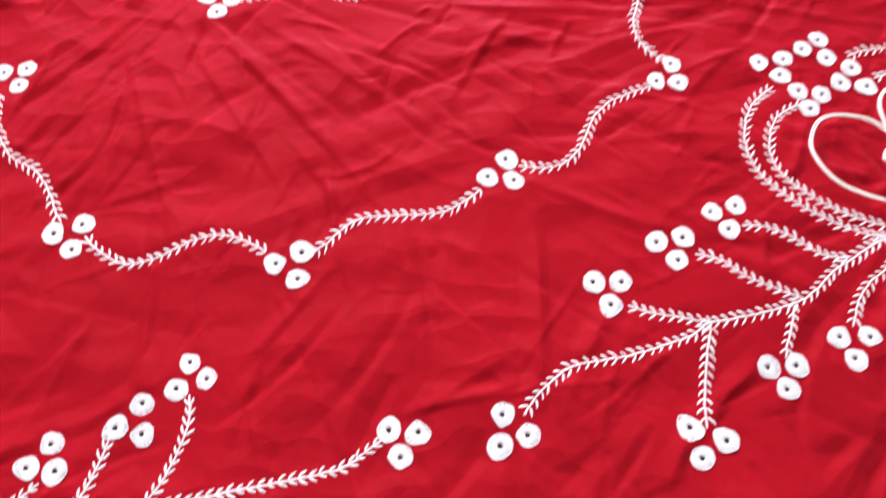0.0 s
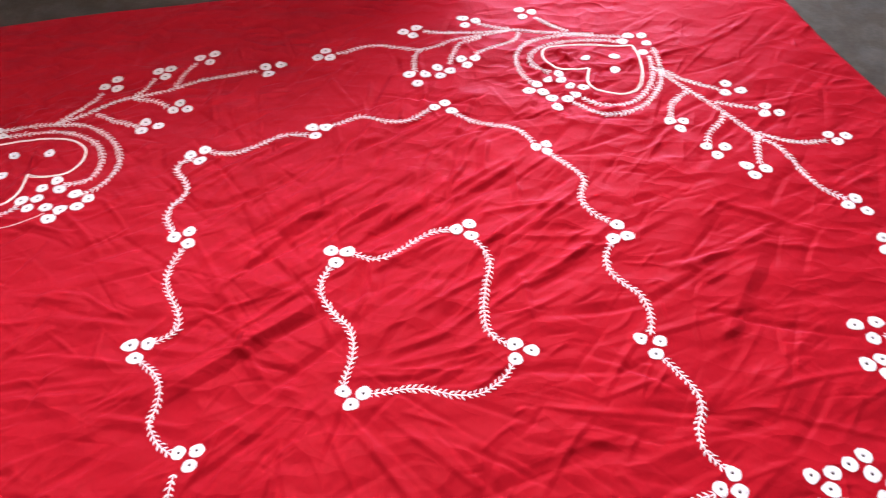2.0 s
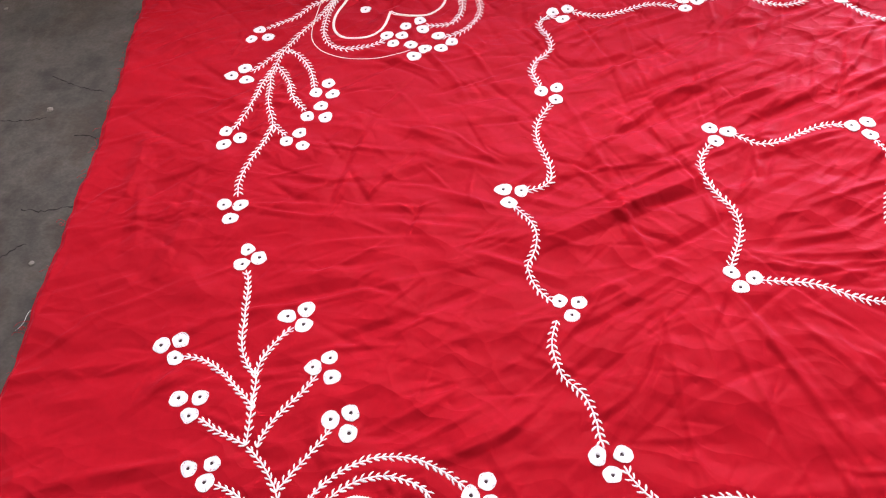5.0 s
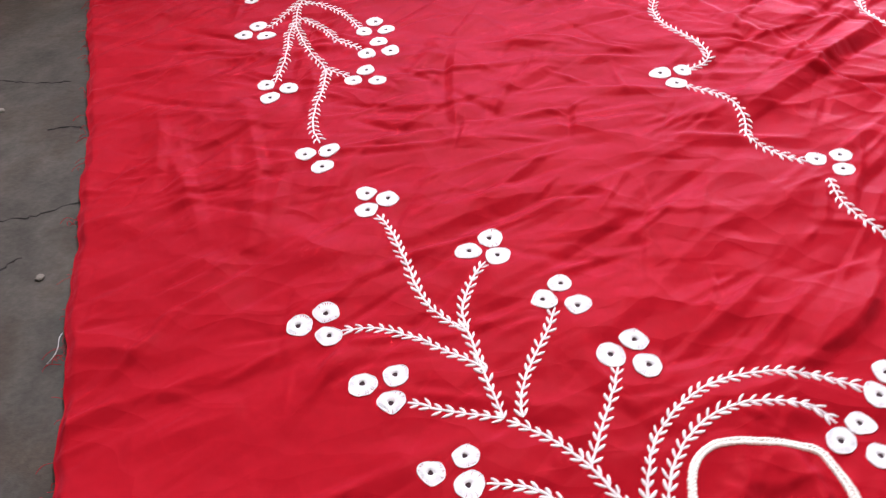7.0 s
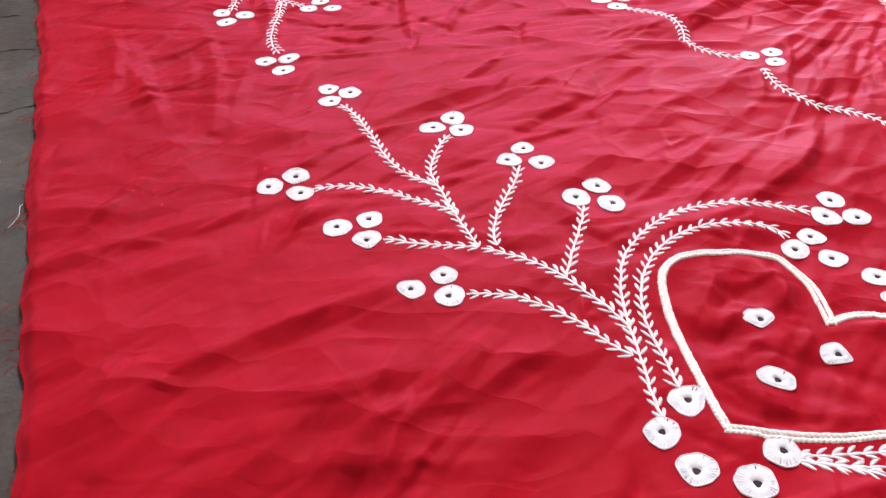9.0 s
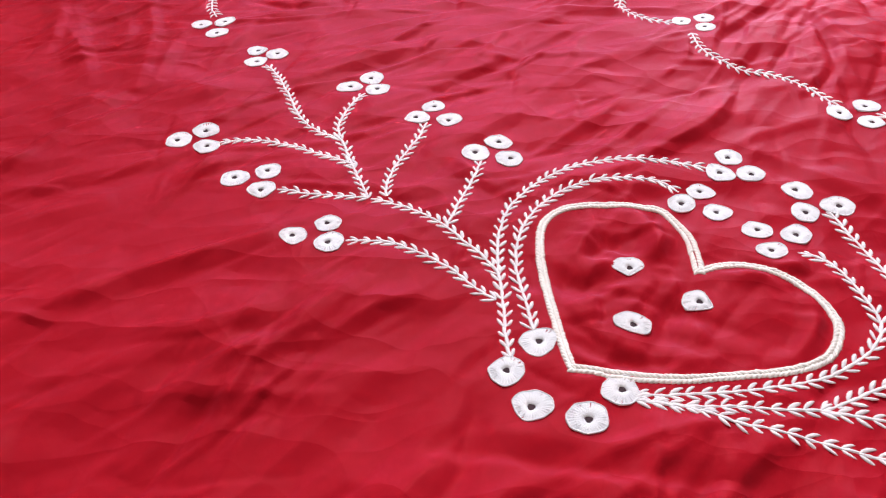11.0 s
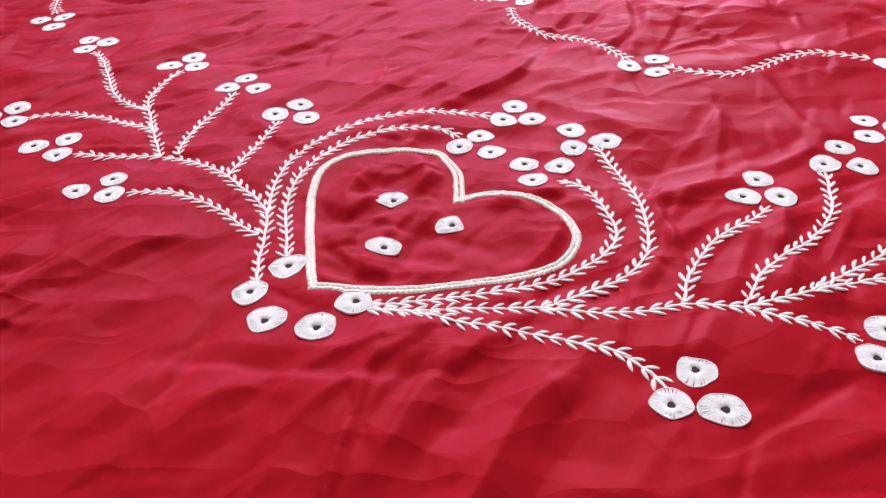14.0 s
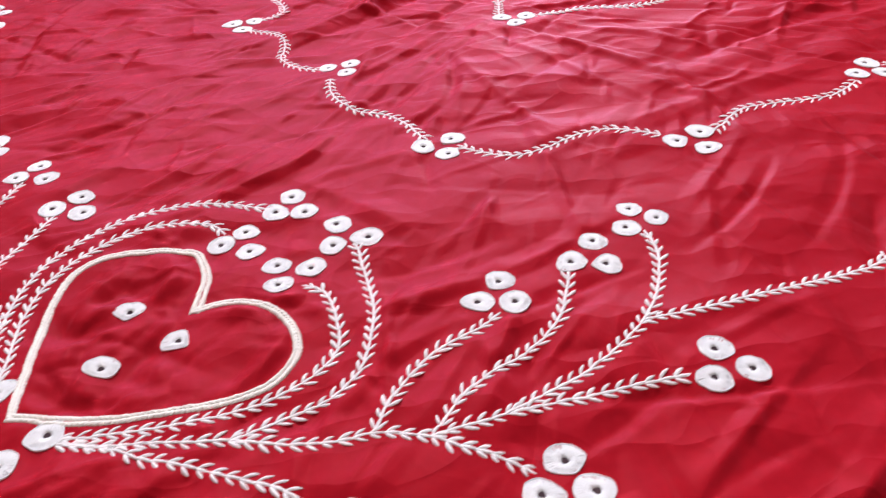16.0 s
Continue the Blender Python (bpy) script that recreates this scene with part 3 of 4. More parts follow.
def curve_points(knots, step):
    """Evenly spaced points and headings along a smooth curve through the knots."""
    k = np.array(knots)
    k = np.vstack([2 * k[0] - k[1], k, 2 * k[-1] - k[-2]])
    t = np.linspace(0, 1, 16, endpoint=False)[:, None]
    fine = [0.5 * (2 * b + (c - a) * t + (2 * a - 5 * b + 4 * c - d) * t ** 2 + (3 * b - a - 3 * c + d) * t ** 3)
            for a, b, c, d in zip(k, k[1:], k[2:], k[3:])]
    fine = np.vstack(fine + [k[-2:-1]])
    run = np.r_[0, np.cumsum(np.hypot(*np.diff(fine, axis=0).T))]
    s = np.linspace(0, run[-1], max(2, round(run[-1] / step) + 1))
    p = np.stack([np.interp(s, run, fine[:, 0]), np.interp(s, run, fine[:, 1])], -1)
    g = np.gradient(p, axis=0)
    return p, np.arctan2(g[:, 1], g[:, 0])


# ---- the lie of the cloth ----
X0, Y0, STEP = -2.0, -0.5, 0.0024
NX, NY = 1462, 1338
gx, gy = np.meshgrid(X0 + STEP * np.arange(NX), Y0 + STEP * np.arange(NY), indexing="ij")
lie = np.zeros_like(gx)
dice = np.random.RandomState(7)


def swell(size, height, ridged=False, angle=0.0, stretch=1.0):
    """Smooth random hills of a size, or creased ones drawn out along an angle, laid on the lie of the cloth."""
    global lie
    table = dice.rand(64, 64)
    u = (gx * math.cos(angle) + gy * math.sin(angle)) / size / stretch + 40.3
    v = (gy * math.cos(angle) - gx * math.sin(angle)) / size + 40.7
    i, j = np.floor(u).astype(int), np.floor(v).astype(int)
    a, b = u - i, v - j
    a, b = a * a * (3 - 2 * a), b * b * (3 - 2 * b)
    n = ((table[i % 64, j % 64] * (1 - a) + table[(i + 1) % 64, j % 64] * a) * (1 - b)
         + (table[i % 64, (j + 1) % 64] * (1 - a) + table[(i + 1) % 64, (j + 1) % 64] * a) * b)
    lie = lie + height * ((1 - abs(2 * n - 1)) if ridged else n)


def crumple(size, height, angle, stretch):
    """Flat facets that meet in sharp creases, drawn out along an angle; strongest where the cloth is lively."""
    global lie
    table = dice.rand(64, 64)
    wx = gx + 0.35 * size * np.sin(gy / size * 0.9 + gx / size * 0.5) + 0.2 * size * np.sin(gx / size * 2.1 + 1.3)
    wy = gy + 0.35 * size * np.sin(gx / size * 0.8 - gy / size * 0.4 + 2) + 0.2 * size * np.sin(gy / size * 1.9)
    u = (wx * math.cos(angle) + wy * math.sin(angle)) / size / stretch + 40.3
    v = (wy * math.cos(angle) - wx * math.sin(angle)) / size + 40.7
    i, j = np.floor(u).astype(int), np.floor(v).astype(int)
    a, b = u - i, v - j
    p, q, r, t = table[i % 64, j % 64], table[(i + 1) % 64, j % 64], table[i % 64, (j + 1) % 64], table[(i + 1) % 64, (j + 1) % 64]
    n = np.where(a + b < 1, p + (q - p) * a + (r - p) * b, t + (r - t) * (1 - a) + (q - t) * (1 - b))
    lie = lie + height * (n - 0.5) * lively(gx, gy)


def fold(x, y, angle, length, width, height, bend=0.0, soft=False):
    """One crease: a sharp-backed ridge (or a valley, with a height under 0), fading out at both ends; soft ones are round."""
    reach = length * 0.6 + 2.2 * width
    a, b = max(0, int((x - reach - X0) / STEP)), min(NX, int((x + reach - X0) / STEP) + 1)
    c, d = max(0, int((y - reach - Y0) / STEP)), min(NY, int((y + reach - Y0) / STEP) + 1)
    if a >= b or c >= d:
        return
    u, v = gx[a:b, c:d] - x, gy[a:b, c:d] - y
    along = u * math.cos(angle) + v * math.sin(angle)
    across = v * math.cos(angle) - u * math.sin(angle) + bend * along * along
    fade = np.clip(1.05 - abs(2 * along / length), 0, 1)
    slope = np.where(across > 0, across / (1.7 * width), -across / (1.0 * width))
    top = np.clip(1 - slope, 0, 1)
    if soft:
        top = top * top * (3 - 2 * top)
    lie[a:b, c:d] += height * top * fade ** 0.7


HUB = (-0.34, 0.93)


def lively(x, y):
    """How crumpled the cloth is: most round the middle and the left, calmer near the front hem."""
    return 0.55 + 0.45 * np.clip((y - 0.25 * x - 0.35) / 0.5, 0, 1) * np.clip(1.62 - np.hypot(x + 0.50, y - 1.10), 0.1, 1)


swell(0.50, 0.002)
swell(0.21, 0.003)
swell(0.085, 0.0015, True, 0.45, 2.2)
crumple(0.130, 0.0095, 0.95, 1.6)
crumple(0.062, 0.0078, 0.60, 1.7)
crumple(0.036, 0.0050, 1.05, 1.8)


def steep(width, most):
    """A height for a crease of a width, up or down."""
    return width * dice.uniform(0.2, most) * dice.choice([1, -1])


for n in range(120):     # creases that run out from the middle
    angle = dice.rand() * math.tau
    far = 0.10 + 0.75 * dice.rand()
    x, y, width = HUB[0] + far * math.cos(angle), HUB[1] + far * math.sin(angle), dice.uniform(0.004, 0.011)
    fold(x, y, angle + dice.normal(0, 0.16), dice.uniform(0.12, 0.40), width, lively(x, y) * steep(width, 0.75), dice.normal(0, 0.4))
for n in range(3800):    # short creases and fine crimps everywhere
    x, y = dice.uniform(-1.9, 1.3), dice.uniform(-0.4, 2.5)
    fine = n > 1500
    angle = math.atan2(y - HUB[1], x - HUB[0]) + dice.normal(0, 0.35) if dice.rand() < 0.5 else dice.normal(0.85, 0.4)
    width = dice.uniform(0.003, 0.006) if fine else dice.uniform(0.005, 0.012)
    fold(x, y, angle, dice.uniform(0.03, 0.12) if fine else dice.uniform(0.06, 0.28), width,
         lively(x, y) * steep(width, 0.75), dice.normal(0, 2.0 if fine else 0.8))
for n in range(8):       # pleats along the left edge
    fold(-1.365 + 0.027 * n + dice.normal(0, 0.006), 0.79 - 0.012 * n + dice.normal(0, 0.04), dice.normal(1.88, 0.13), dice.uniform(0.10, 0.26), dice.uniform(0.010, 0.015),
         dice.uniform(0.0032, 0.0055), dice.normal(0, 0.6))
for hx, hy in ((-0.66, 0.27), (0.52, 0.68), (0.05, 1.83), (-1.15, 1.50)):    # puckers inside and round the hearts
    for n in range(90):
        width = dice.uniform(0.004, 0.012)
        fold(dice.normal(hx, 0.08), dice.normal(hy, 0.08), dice.uniform(0, math.pi), dice.uniform(0.04, 0.13), width,
             steep(width, 0.60), dice.normal(0, 2.0))
for n in range(300):     # creases along the front
    width = dice.uniform(0.004, 0.013)
    x = dice.uniform(-1.2, 1.0)
    fold(x, dice.uniform(-0.38, 0.30) + 0.3 * (x + 0.5), dice.normal(1.0, 0.45), dice.uniform(0.06, 0.24), width, steep(width, 0.80), dice.normal(0, 1.0))
# the strong folds that stand out, sharp-backed and slanting over the front and the left
for x, y, angle, length in (
        (-1.197, 0.430, 0.45, 0.21), (-1.278, 0.466, -0.09, 0.10), (-1.204, 0.589, 0.82, 0.11),
        (-1.178, 0.378, 0.48, 0.09), (-0.655, 0.077, 0.87, 0.10), (-0.597, 0.071, 0.77, 0.11),
        (-0.578, 0.086, 0.60, 0.05), (-0.790, 0.087, 0.88, 0.06), (-0.954, 0.172, 0.03, 0.13),
        (-0.834, 0.105, 0.96, 0.09), (-0.494, 0.428, -0.77, 0.15), (-0.963, 0.214, 0.51, 0.08)):
    fold(x, y, angle, length * 1.15, 0.017, 0.0062)
fold(-0.490, 0.995, 0.80, 0.44, 0.021, 0.019, -0.2)
for x, y, angle, length in ((-0.255, 0.714, -0.98, 0.40), (-0.232, 0.777, -0.77, 0.32), (-0.188, 0.728, -0.85, 0.40),
                            (-0.150, 0.800, -0.62, 0.34), (-0.350, 0.660, -1.20, 0.36), (-0.540, 1.315, -0.95, 0.14)):
    fold(x, y, angle, length, 0.009, 0.0038)      # long straight creases that run out from the middle
for n in range(64):      # long creases that lean over the far corner of the middle square
    width = dice.uniform(0.007, 0.014)
    fold(dice.normal(-0.38, 0.17), dice.normal(1.32, 0.13), dice.normal(0.82, 0.12), dice.uniform(0.14, 0.34), width, steep(width, 0.75), dice.normal(0, 0.3))
fold(-0.44, 1.16, 0.75, 0.40, 0.018, 0.006)
fold(-0.60, 1.22, 0.87, 0.36, 0.015, 0.005)
fold(-0.30, 1.38, 0.80, 0.34, 0.015, 0.005)
fold(-0.76, 0.09, 1.30, 0.16, 0.016, -0.006, 0, True)
fold(-0.625, 0.09, 1.05, 0.16, 0.016, -0.007, 0, True)
for n in range(44):      # broad flat-sided folds along the front
    fold(dice.uniform(-1.1, 0.9), dice.uniform(-0.3, 0.35), dice.normal(1.10, 0.30), dice.uniform(0.12, 0.35), dice.uniform(0.018, 0.045),
         dice.uniform(0.003, 0.007) * dice.choice([1, -1]), dice.normal(0, 0.5))
fold(-0.66, 0.86, 0.80, 0.25, 0.020, 0.006)
fold(0.36, 1.18, 1.15, 0.34, 0.024, 0.008)
fold(0.24, 0.86, 0.5, 0.30, 0.02, 0.006)
fold(-0.95, 0.08, 0.95, 0.30, 0.022, 0.007)
fold(-0.62, 0.02, 0.9, 0.22, 0.018, 0.007)
fold(-1.12, 0.26, 0.6, 0.34, 0.020, 0.006)
fold(-1.30, 1.02, 0.25, 0.40, 0.016, 0.006)
fold(-1.18, 0.95, 1.9, 0.22, 0.014, 0.005)
fold(-0.10, 0.62, 0.45, 0.5, 0.025, 0.006)
far_calm = 1 - 0.75 * np.clip((gy - 0.32 * gx - 1.95) / 0.25, 0, 1)   # the far strip lies smooth


def blurred(a, reach):
    """Box blur, three times over."""
    for _ in range(3):
        for axis in (0, 1):
            c = np.cumsum(np.concatenate([np.repeat(np.take(a, [0], axis), reach + 1, axis), a, np.repeat(np.take(a, [-1], axis), reach, axis)], axis), axis)
            n = a.shape[axis]
            a = (np.take(c, range(2 * reach + 1, 2 * reach + 1 + n), axis) - np.take(c, range(n), axis)) / (2 * reach + 1)
    return a


# the cloth lies flat on the whole: creases stand up, but no hills
lie = lie - 0.9 * blurred(lie, 19)
lie = (lie - np.median(lie)) * far_calm
# the stitching holds the cloth smooth under it
held = np.zeros_like(lie)
for kind, values in SEWN:
    if kind == "flower":
        spots, reach = np.array([values[:2]]), values[2] * 1.05
    else:
        spots, reach = curve_points(values[0], 0.004)[0], 0.006
    n = int(reach / STEP) + 2
    for x, y in spots:
        i, j = int((x - X0) / STEP), int((y - Y0) / STEP)
        near = (slice(i - n, i + n + 1), slice(j - n, j + n + 1))
        d = np.hypot(gx[near] - x, gy[near] - y) / reach
        held[near] = np.maximum(held[near], (0.98 if kind == "flower" else 0.94) * np.clip(1.7 - d, 0, 1))
held = blurred(held, 1)
soft_lie = blurred(lie, 12)
lie = lie * (1 - held) + (soft_lie - 0.0002) * held - 0.0034

lie = np.where(lie < 0, GROUND * np.tanh(lie / GROUND), lie) + 0.0006


def lie_at(x, y):
    u, v = (np.asarray(x) - X0) / STEP, (np.asarray(y) - Y0) / STEP
    i, j = np.clip(u.astype(int), 0, NX - 2), np.clip(v.astype(int), 0, NY - 2)
    a, b = u - i, v - j
    return (lie[i, j] * (1 - a) + lie[i + 1, j] * a) * (1 - b) + (lie[i, j + 1] * (1 - a) + lie[i + 1, j + 1] * a) * b


def sheet_point(u, v):
    """The cloth's plan: its left edge bows a little, the others run straight with a slight waver."""
    yl = -0.33 + 2.145 * v
    xl = -1.162 - 0.345 * yl - 0.032 * yl * yl + 0.003 * np.sin(9 * yl) + 0.0022 * np.sin(31 * yl + 1) + 0.0014 * np.sin(83 * yl) + 0.0008 * np.sin(171 * yl + 2)
    xr, yr = 1.23 - 0.73 * v + 0.004 * np.sin(23 * v), 0.47 + 2.08 * v
    return xl + (xr - xl) * u, yl + (yr - yl) * u + 0.004 * np.sin(27 * u) * (2 * v - 1)


# ---- the embroidered sheet ----
bedsheet = tagged(new("bedsheet"), "crumpled red cotton bedsheet embroidered with white flowers, spread on concrete", "bedsheet")
NU, NV = 1080, 950
uu, vv = np.meshgrid(np.linspace(0, 1, NU), np.linspace(0, 1, NV), indexing="ij")
px, py = sheet_point(uu, vv)
hem = np.clip(np.minimum(np.minimum(uu, 1 - uu), np.minimum(vv, 1 - vv)) / 0.005, 0, 1)
hem = hem * hem * (3 - 2 * hem)
pz = GROUND + 0.002 + (lie_at(px, py) - GROUND) * (0.35 + 0.65 * hem)
index = np.arange(NU * NV).reshape(NU, NV)
quads = np.stack([index[:-1, :-1], index[1:, :-1], index[1:, 1:], index[:-1, 1:]], -1).reshape(-1, 4)
cloth = child("cloth", mesh("cloth", np.stack([px, py, pz], -1).reshape(-1, 3), quads, RED), bedsheet, label="crumpled plain red cotton cloth with raw edges")


def upright(x, y, spin, size, lift=0.0, reach=0.012):
    """A pose that lies on the cloth at (x, y)."""
    dx = float(lie_at(x + reach, y) - lie_at(x - reach, y)) / (2 * reach)
    dy = float(lie_at(x, y + reach) - lie_at(x, y - reach)) / (2 * reach)
    up = Vector((-dx, -dy, 1)).normalized()
    turn = Vector((0, 0, 1)).rotation_difference(up).to_matrix().to_4x4()
    r = reach * 0.7
    z = max(float(lie_at(x, y)), sum(float(lie_at(x + a, y + b)) for a, b in ((r, 0), (-r, 0), (0, r), (0, -r))) / 4)
    return Matrix.Translation((x, y, z + lift)) @ turn @ pose(0, 0, 0, 0, 0, math.degrees(spin)) @ Matrix.Scale(size, 4)


def flower_mesh(seed, odd=False):
    """A padded ring of spokes of thread round an eyelet, of radius 1; odd ones are cut off on two sides."""
    d = random.Random(seed)
    n, verts, faces = 96, [], []
    lobes = [(d.uniform(0.03, 0.075) / k * 2, k, d.uniform(0, 6.3)) for k in (2, 3, 5, 8)]
    cuts = [(d.uniform(0, 6.3), d.uniform(0.58, 0.70) if odd else d.uniform(0.85, 0.98)) for _ in range(2)]
    off = (d.uniform(-0.08, 0.08), d.uniform(-0.08, 0.08))

    def rim(a):
        out = 1.0 + sum(h * math.sin(k * a + p) for h, k, p in lobes)
        for turn, far in cuts:
            c = math.cos(a - turn)
            if c > 0.1:
                out = (out ** -8 + (far / c) ** -8) ** -0.125
        return out

    bare = d.uniform(0, 6.3)
    for i in range(n):
        a = math.tau * i / n
        out = rim(a) + d.uniform(-0.008, 0.008)
        groove = (-0.028 if i % 3 == 0 else 0.009) + d.uniform(-0.008, 0.008)
        gap = d.uniform(0.06, 0.12) if i % 3 == 0 and d.random() < 0.34 + 0.34 * math.sin(a * 2 + bare) else 0.0
        start = d.uniform(0.56, 0.68)
        hole = 0.175 + 0.02 * math.sin(3 * a + bare) + d.uniform(-0.015, 0.015)
        for r, z in ((hole, -0.03), (hole + 0.03, 0.07), (0.40 * out, 0.125 + groove * 0.3), (start * out, 0.130 + groove * 0.8),
                     ((start + 0.10) * out, 0.118 + groove - gap), (out - 0.10, 0.085 + groove - gap), (out - 0.03, 0.075), (out, 0.05), (out, -0.17)):
            f = (r - 0.2) / 0.8
            verts.append((r * math.cos(a) + off[0] * (1 - f), r * math.sin(a) + off[1] * (1 - f), 0.9 * z))
        for k in range(8):
            p, q = i * 9 + k, (i + 1) % n * 9 + k
            faces.append((p, q, q + 1, p + 1))
    # the locked edge: a thin ring of knots round the rim
    base = len(verts)
    for i in range(n):
        a = math.tau * i / n
        out, fat = rim(a) - 0.01, 0.042 + 0.012 * math.sin(i * 2.1)
        for k in range(5):
            b = math.tau * k / 5
            verts.append(((out + fat * math.cos(b)) * math.cos(a), (out + fat * math.cos(b)) * math.sin(a), 0.060 + 0.045 * math.sin(b)))
        for k in range(5):
            p, q = base + i * 5, base + (i + 1) % n * 5
            faces.append((p + k, q + k, q + (k + 1) % 5, p + (k + 1) % 5))
    return mesh("flower", verts, faces, WHITE), off


def eye_mesh():
    # a dark maroon disc set in the flower's hole
    verts = [(0, 0, 0.05)] + [(0.25 * math.cos(math.tau * i / 12), 0.25 * math.sin(math.tau * i / 12), 0.03) for i in range(12)]
    return mesh("eye", verts, [(0, 1 + i, 1 + (i + 1) % 12) for i in range(12)], DARK)


FLOWERS, EYE = [flower_mesh(k) for k in range(16)], eye_mesh()
ODD = [flower_mesh(40 + k, True) for k in range(6)]
HEARTS = ((-0.66, 0.27), (0.52, 0.68), (0.05, 1.83), (-1.15, 1.50))
lots = random.Random(5)


def sew_flower(x, y, size):
    data, off = lots.choice(ODD if min(math.dist((x, y), h) for h in HEARTS) < 0.085 else FLOWERS)
    ob = child("flower", data, bedsheet, upright(x, y, lots.uniform(0, 6.3), size * lots.uniform(0.94, 1.06), 0.0019), "white padded buttonhole-stitch flower")
    child("eye", EYE, ob, pose(off[0], off[1], 0), "dark eyelet")


def tube(points, radii, sides, verts, faces):
    """Adds a tube along 3D points to a mesh's lists."""
    p, base = np.asarray(points, float), len(verts)
    g = np.gradient(p, axis=0)
    for q, d, r in zip(p, g, radii):
        side = np.array((-d[1], d[0], 0)) / (math.hypot(d[0], d[1]) + 1e-9)
        for k in range(sides):
            a = math.tau * k / sides
            verts.append(q + side * (r * math.cos(a)) + np.array((0, 0, r * math.sin(a))))
    for i in range(len(p) - 1):
        for k in range(sides):
            a, b = base + i * sides + k, base + i * sides + (k + 1) % sides
            faces.append((a, b, b + sides, a + sides))


def leaf_pair(seed, length, spread, stem):
    """A fly stitch along +x from the origin: two looped leaves and the bar between them."""
    d, verts, faces = random.Random(seed), [], []
    for side in (1, -1):
        a = side * (spread + d.uniform(-0.14, 0.14))
        l, w = length * d.uniform(0.92, 1.20), 0.00135 * d.uniform(0.85, 1.15)
        ts = np.array((0.02, 0.25, 0.55, 0.82, 1.0))
        swing = a * (1.12 - 0.3 * ts)
        pts = np.stack([ts * l * np.cos(swing), ts * l * np.sin(swing) + side * 0.0006, 0.0010 + 0.0010 * np.sin(ts * 3.0)], -1)
        tube(pts, w * np.array((0.45, 0.95, 1.15, 0.80, 0.12)), 6, verts, faces)
    tube([(-0.0008, 0, 0.0012), (stem * 0.5, 0, 0.0022), (stem + 0.0008, 0, 0.0012)], (0.0010, 0.0014, 0.0010), 6, verts, faces)
    return [(x, y, 0.62 * z) for x, y, z in verts], faces


def pairs(length, spread, stem, count=6):
    return [leaf_pair(k, length, spread, stem) for k in range(count)]


STITCH = 0.0104
WIDE = pairs(0.0098, 0.66, STITCH)
TIGHT = pairs(0.0104, 0.86, 0.0104)
STITCHES = [mesh("stitch", v, f, CREAM) for v, f in WIDE]


def sew_vine(knots, near):
    """A stem of fly stitches; close to the walk each stitch is a piece of its own."""
    p, way = curve_points(knots, STITCH)
    verts, faces = [], []
    fine, _ = curve_points(knots, 0.004)
    tube(np.column_stack([fine, lie_at(fine[:, 0], fine[:, 1]) + 0.0015]), [0.0009] * len(fine), 5, verts, faces)
    poses = [upright(x, y, a + lots.uniform(-0.1, 0.1), lots.uniform(0.92, 1.08), 0.0010, 0.006) for (x, y), a in zip(p[:-1], way[:-1])]
    if not near:
        for m in poses:
            v, f = lots.choice(TIGHT)
            base = len(verts)
            verts += [m @ Vector(q) for q in v]
            faces += [[base + i for i in g] for g in f]
    stem = child("vine", mesh("vine", verts, faces, CREAM), bedsheet, label="cream fly-stitch vine")
    if near:
        for m in poses:
            child("stitch", lots.choice(STITCHES), stem, m)


def bead(seed):
    """One short plump stitch along +x."""
    d, verts, faces = random.Random(seed), [], []
    along = np.array((-1, -0.45, 0.2, 0.75, 1.0)) * 0.0047
    fat = 0.00155 * d.uniform(0.92, 1.08)
    tube(np.column_stack([along, 0 * along, (0.0008, 0.0017, 0.0021, 0.0017, 0.0008)]), fat * np.array((0.4, 0.9, 1.1, 0.9, 0.35)), 6, verts, faces)
    return mesh("stitch", verts, faces, IVORY)


BEADS = [bead(k) for k in range(6)]


def sew_cord(knots, thick):
    """A heart's outline: two rows of short slanting stitches side by side, or one thin plain row."""
    near = min(math.dist(k, HEARTS[0]) for k in knots) < 0.15
    p, way = curve_points(knots, 0.0036 if near else 0.0018)
    phase = lots.uniform(0, 6)
    verts, faces, laid = [], [], []
    for row in (1, -1) if thick > 0.0025 else (0,):
        n = np.arange(len(p)) * (1.0 if near else 0.5)
        apart = row * (thick * 0.46 + 0.0009 * np.clip(np.sin(n * 0.045 + phase) - 0.72, 0, 1) / 0.28)      # here and there the rows part
        x, y = p[:, 0] - np.sin(way) * apart, p[:, 1] + np.cos(way) * apart
        fat = np.full(len(p), 0.0008) if near else (0.0016 if row else 0.0011) * (1 + 0.15 * np.where(np.arange(len(p)) % 2, 1, -1))
        tube(np.column_stack([x, y, lie_at(x, y) + 0.0017]), fat, 6, verts, faces)
        laid += [(x[i], y[i], way[i] + 0.42 * row) for i in range(len(p))]
    line = child("cord", mesh("cord", verts, faces, IVORY), bedsheet, label="ivory stem-stitch outline")
    if near:
        for x, y, a in laid:
            child("stitch", lots.choice(BEADS), line, upright(x, y, a + lots.uniform(-0.08, 0.08), lots.uniform(0.94, 1.06), 0.0001, 0.005))


for kind, values in SEWN:
    {"flower": sew_flower, "vine": sew_vine, "cord": sew_cord}[kind](*values)

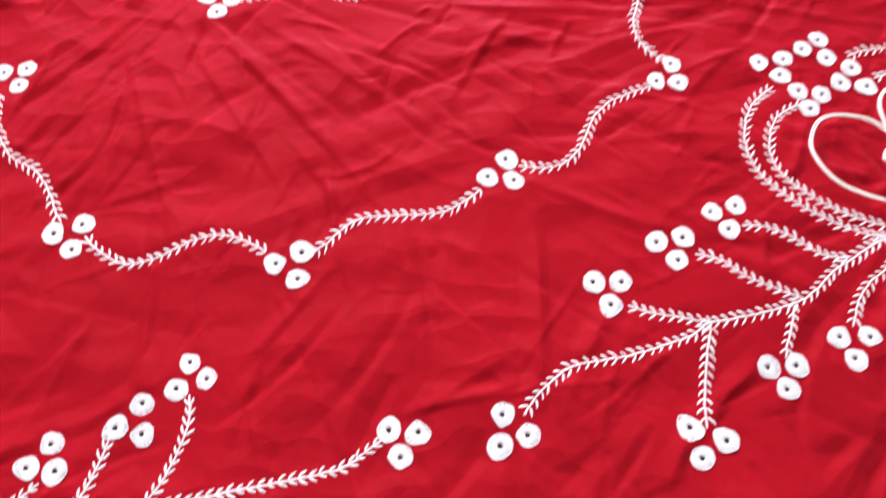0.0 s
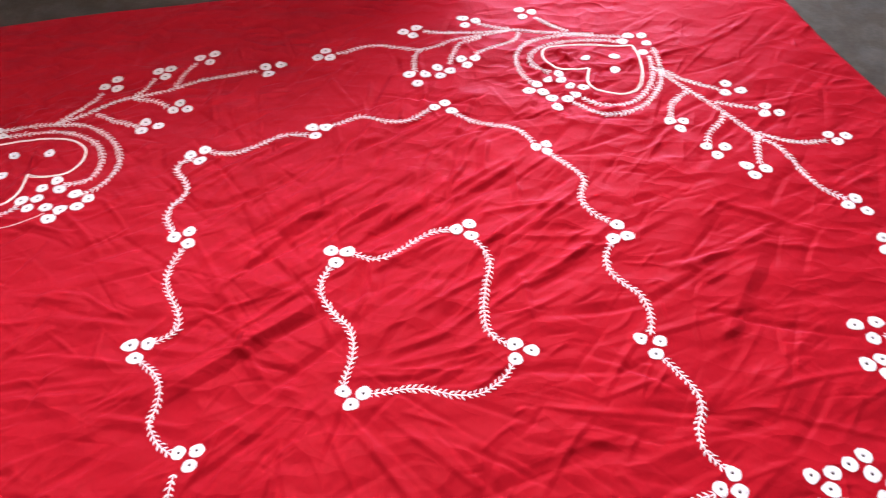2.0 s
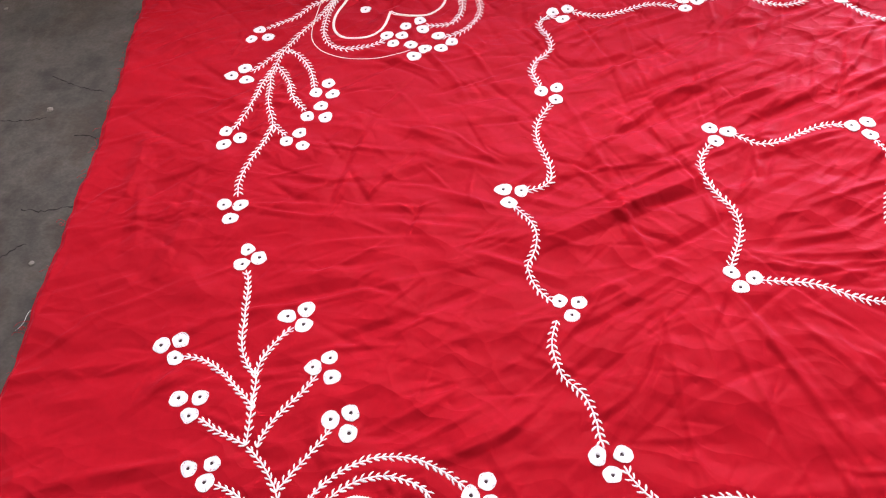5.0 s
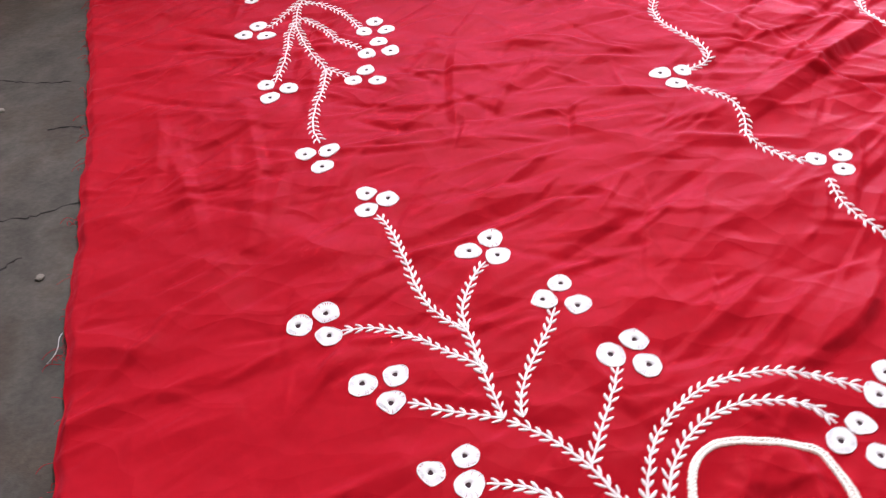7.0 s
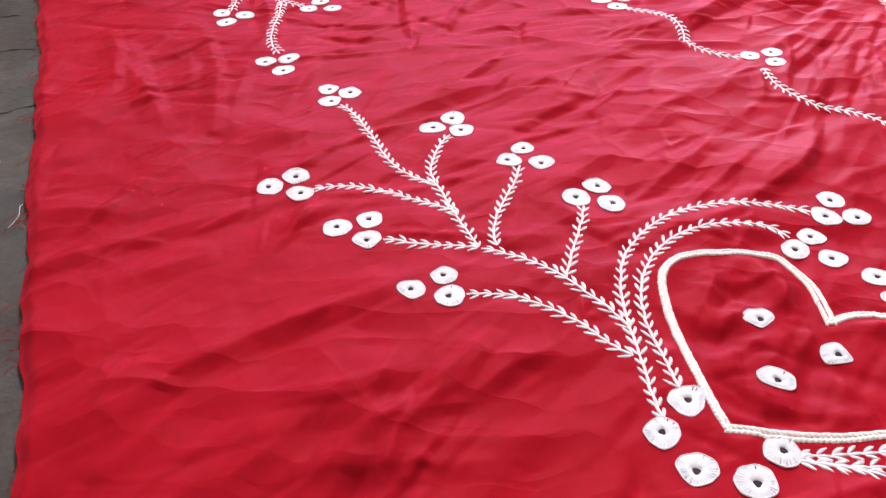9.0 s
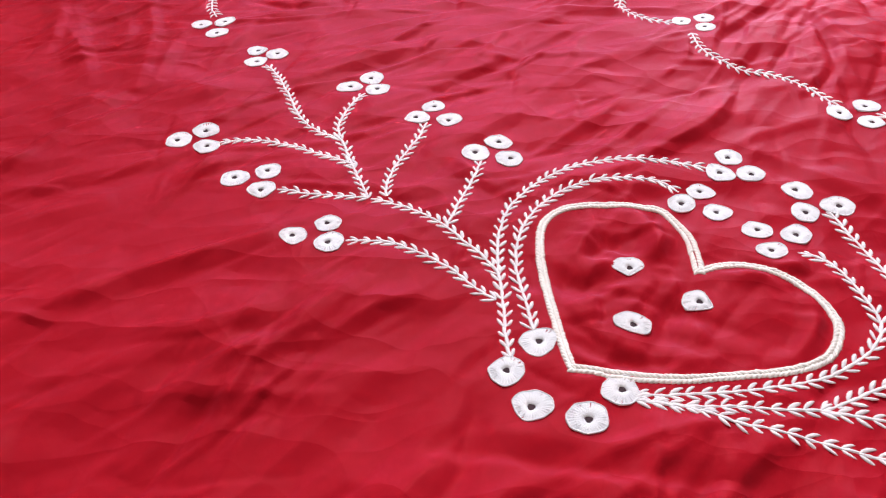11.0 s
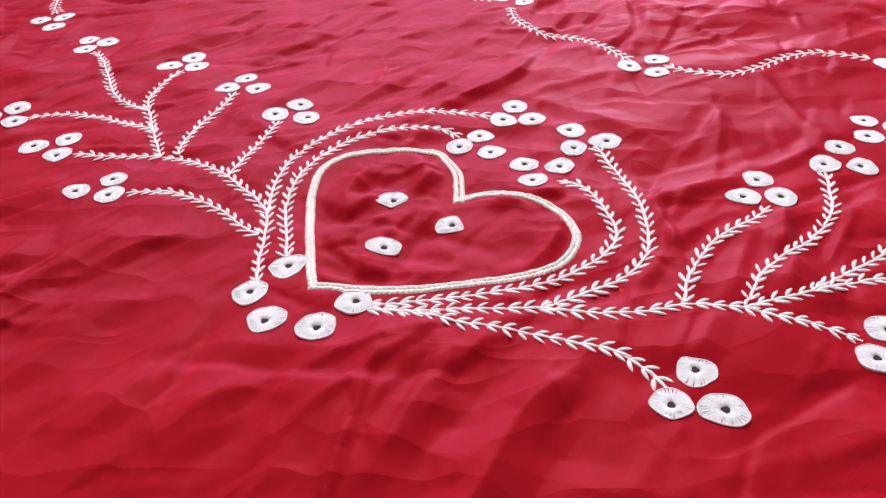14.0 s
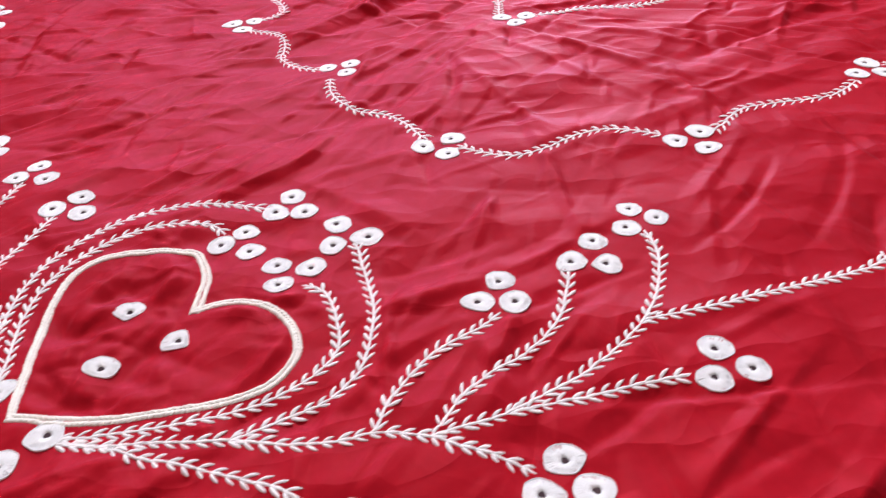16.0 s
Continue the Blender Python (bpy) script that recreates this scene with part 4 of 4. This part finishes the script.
# ---- frayed edge and grit ----


def loose_thread(x, y, angle, length, curl, mat, label):
    s = np.linspace(0, 1, 18)
    a = angle + curl * np.sin(s * 4.2)
    q = np.column_stack([x + np.cumsum(np.cos(a)) * length / 18, y + np.cumsum(np.sin(a)) * length / 18, GROUND + 0.002 + 0.004 * np.sin(s * 3.1)])
    verts, faces = [], []
    tube(q, [0.0003] * 18, 5, verts, faces)
    child("thread", mesh("thread", verts, faces, mat), bedsheet, label=label)


for n in range(80):
    v = lots.uniform(0.12, 0.99)
    x, y = sheet_point(np.array(0.0), np.array(v))
    loose_thread(float(x) + 0.003, float(y), lots.uniform(2.3, 4.0), lots.uniform(0.006, 0.022), lots.uniform(-1.2, 1.2), RED, "frayed red thread")
loose_thread(-1.350, 0.500, 4.55, 0.045, 0.6, CREAM, "loose cream thread hanging off the raw edge")
for v in (0.47, 0.52, 0.555, 0.60, 0.66, 0.30):      # knots of fuzz where the edge has ravelled
    x, y = sheet_point(np.array(0.0), np.array(v))
    for n in range(4):
        loose_thread(float(x) + 0.002, float(y) + lots.uniform(-0.014, 0.014), lots.uniform(2.4, 4.2), lots.uniform(0.010, 0.026), lots.uniform(-2.2, 2.2), RED, "frayed red thread")
for n in range(9):       # a tuft of ravelled threads
    loose_thread(-1.333 + 0.004 * (n % 3), 0.458 + 0.004 * n, lots.uniform(2.6, 4.2), lots.uniform(0.018, 0.034), lots.uniform(-2, 2), RED, "frayed red thread")


def grit(x, y, size):
    """A small pale chip of mortar on the floor."""
    bm = bmesh.new()
    bmesh.ops.create_icosphere(bm, subdivisions=2, radius=1)
    for v in bm.verts:
        v.co *= lots.uniform(0.75, 1.15)
        v.co.z *= 0.45
    me = bpy.data.meshes.new("mortar_chip")
    bm.to_mesh(me)
    bm.free()
    me.materials.append(CHIP)
    ob = tagged(new("mortar_chip", me), "small pale mortar chip lying on the concrete floor", "mortar chip", "mortar chips on the floor")
    ob.matrix_world = pose(x, y, GROUND + 0.3 * size, 0, 0, lots.uniform(0, 360)) @ Matrix.Scale(size, 4)


for x, y, size in ((-1.413, 0.577, 0.0055), (-1.633, 0.909, 0.007), (-1.955, 1.164, 0.005), (0.908, 1.626, 0.006), (0.922, 1.604, 0.004)):
    grit(x, y, size)


def crack(points):
    """A dark hairline crack in the floor's screed."""
    p, _ = curve_points(points, 0.006)
    p = p + np.array([(lots.uniform(-0.0025, 0.0025), lots.uniform(-0.0025, 0.0025)) for _ in p])
    verts, faces = [], []
    tube(np.column_stack([p, np.full(len(p), GROUND - 0.0004)]), [lots.uniform(0.0006, 0.0019) for _ in p], 5, verts, faces)
    child("crack", mesh("crack", verts, faces, CRACK_BLACK), floor, label="dark hairline crack")


crack([(-1.515, 0.672), (-1.471, 0.681), (-1.435, 0.704), (-1.40, 0.712)])
crack([(-1.480, 0.560), (-1.466, 0.590), (-1.452, 0.611)])
crack([(-1.76, 0.842), (-1.68, 0.861), (-1.627, 0.886)])
crack([(-1.540, 0.862), (-1.517, 0.869), (-1.488, 0.867)])
crack([(-1.70, 1.00), (-1.62, 0.985), (-1.56, 0.99)])
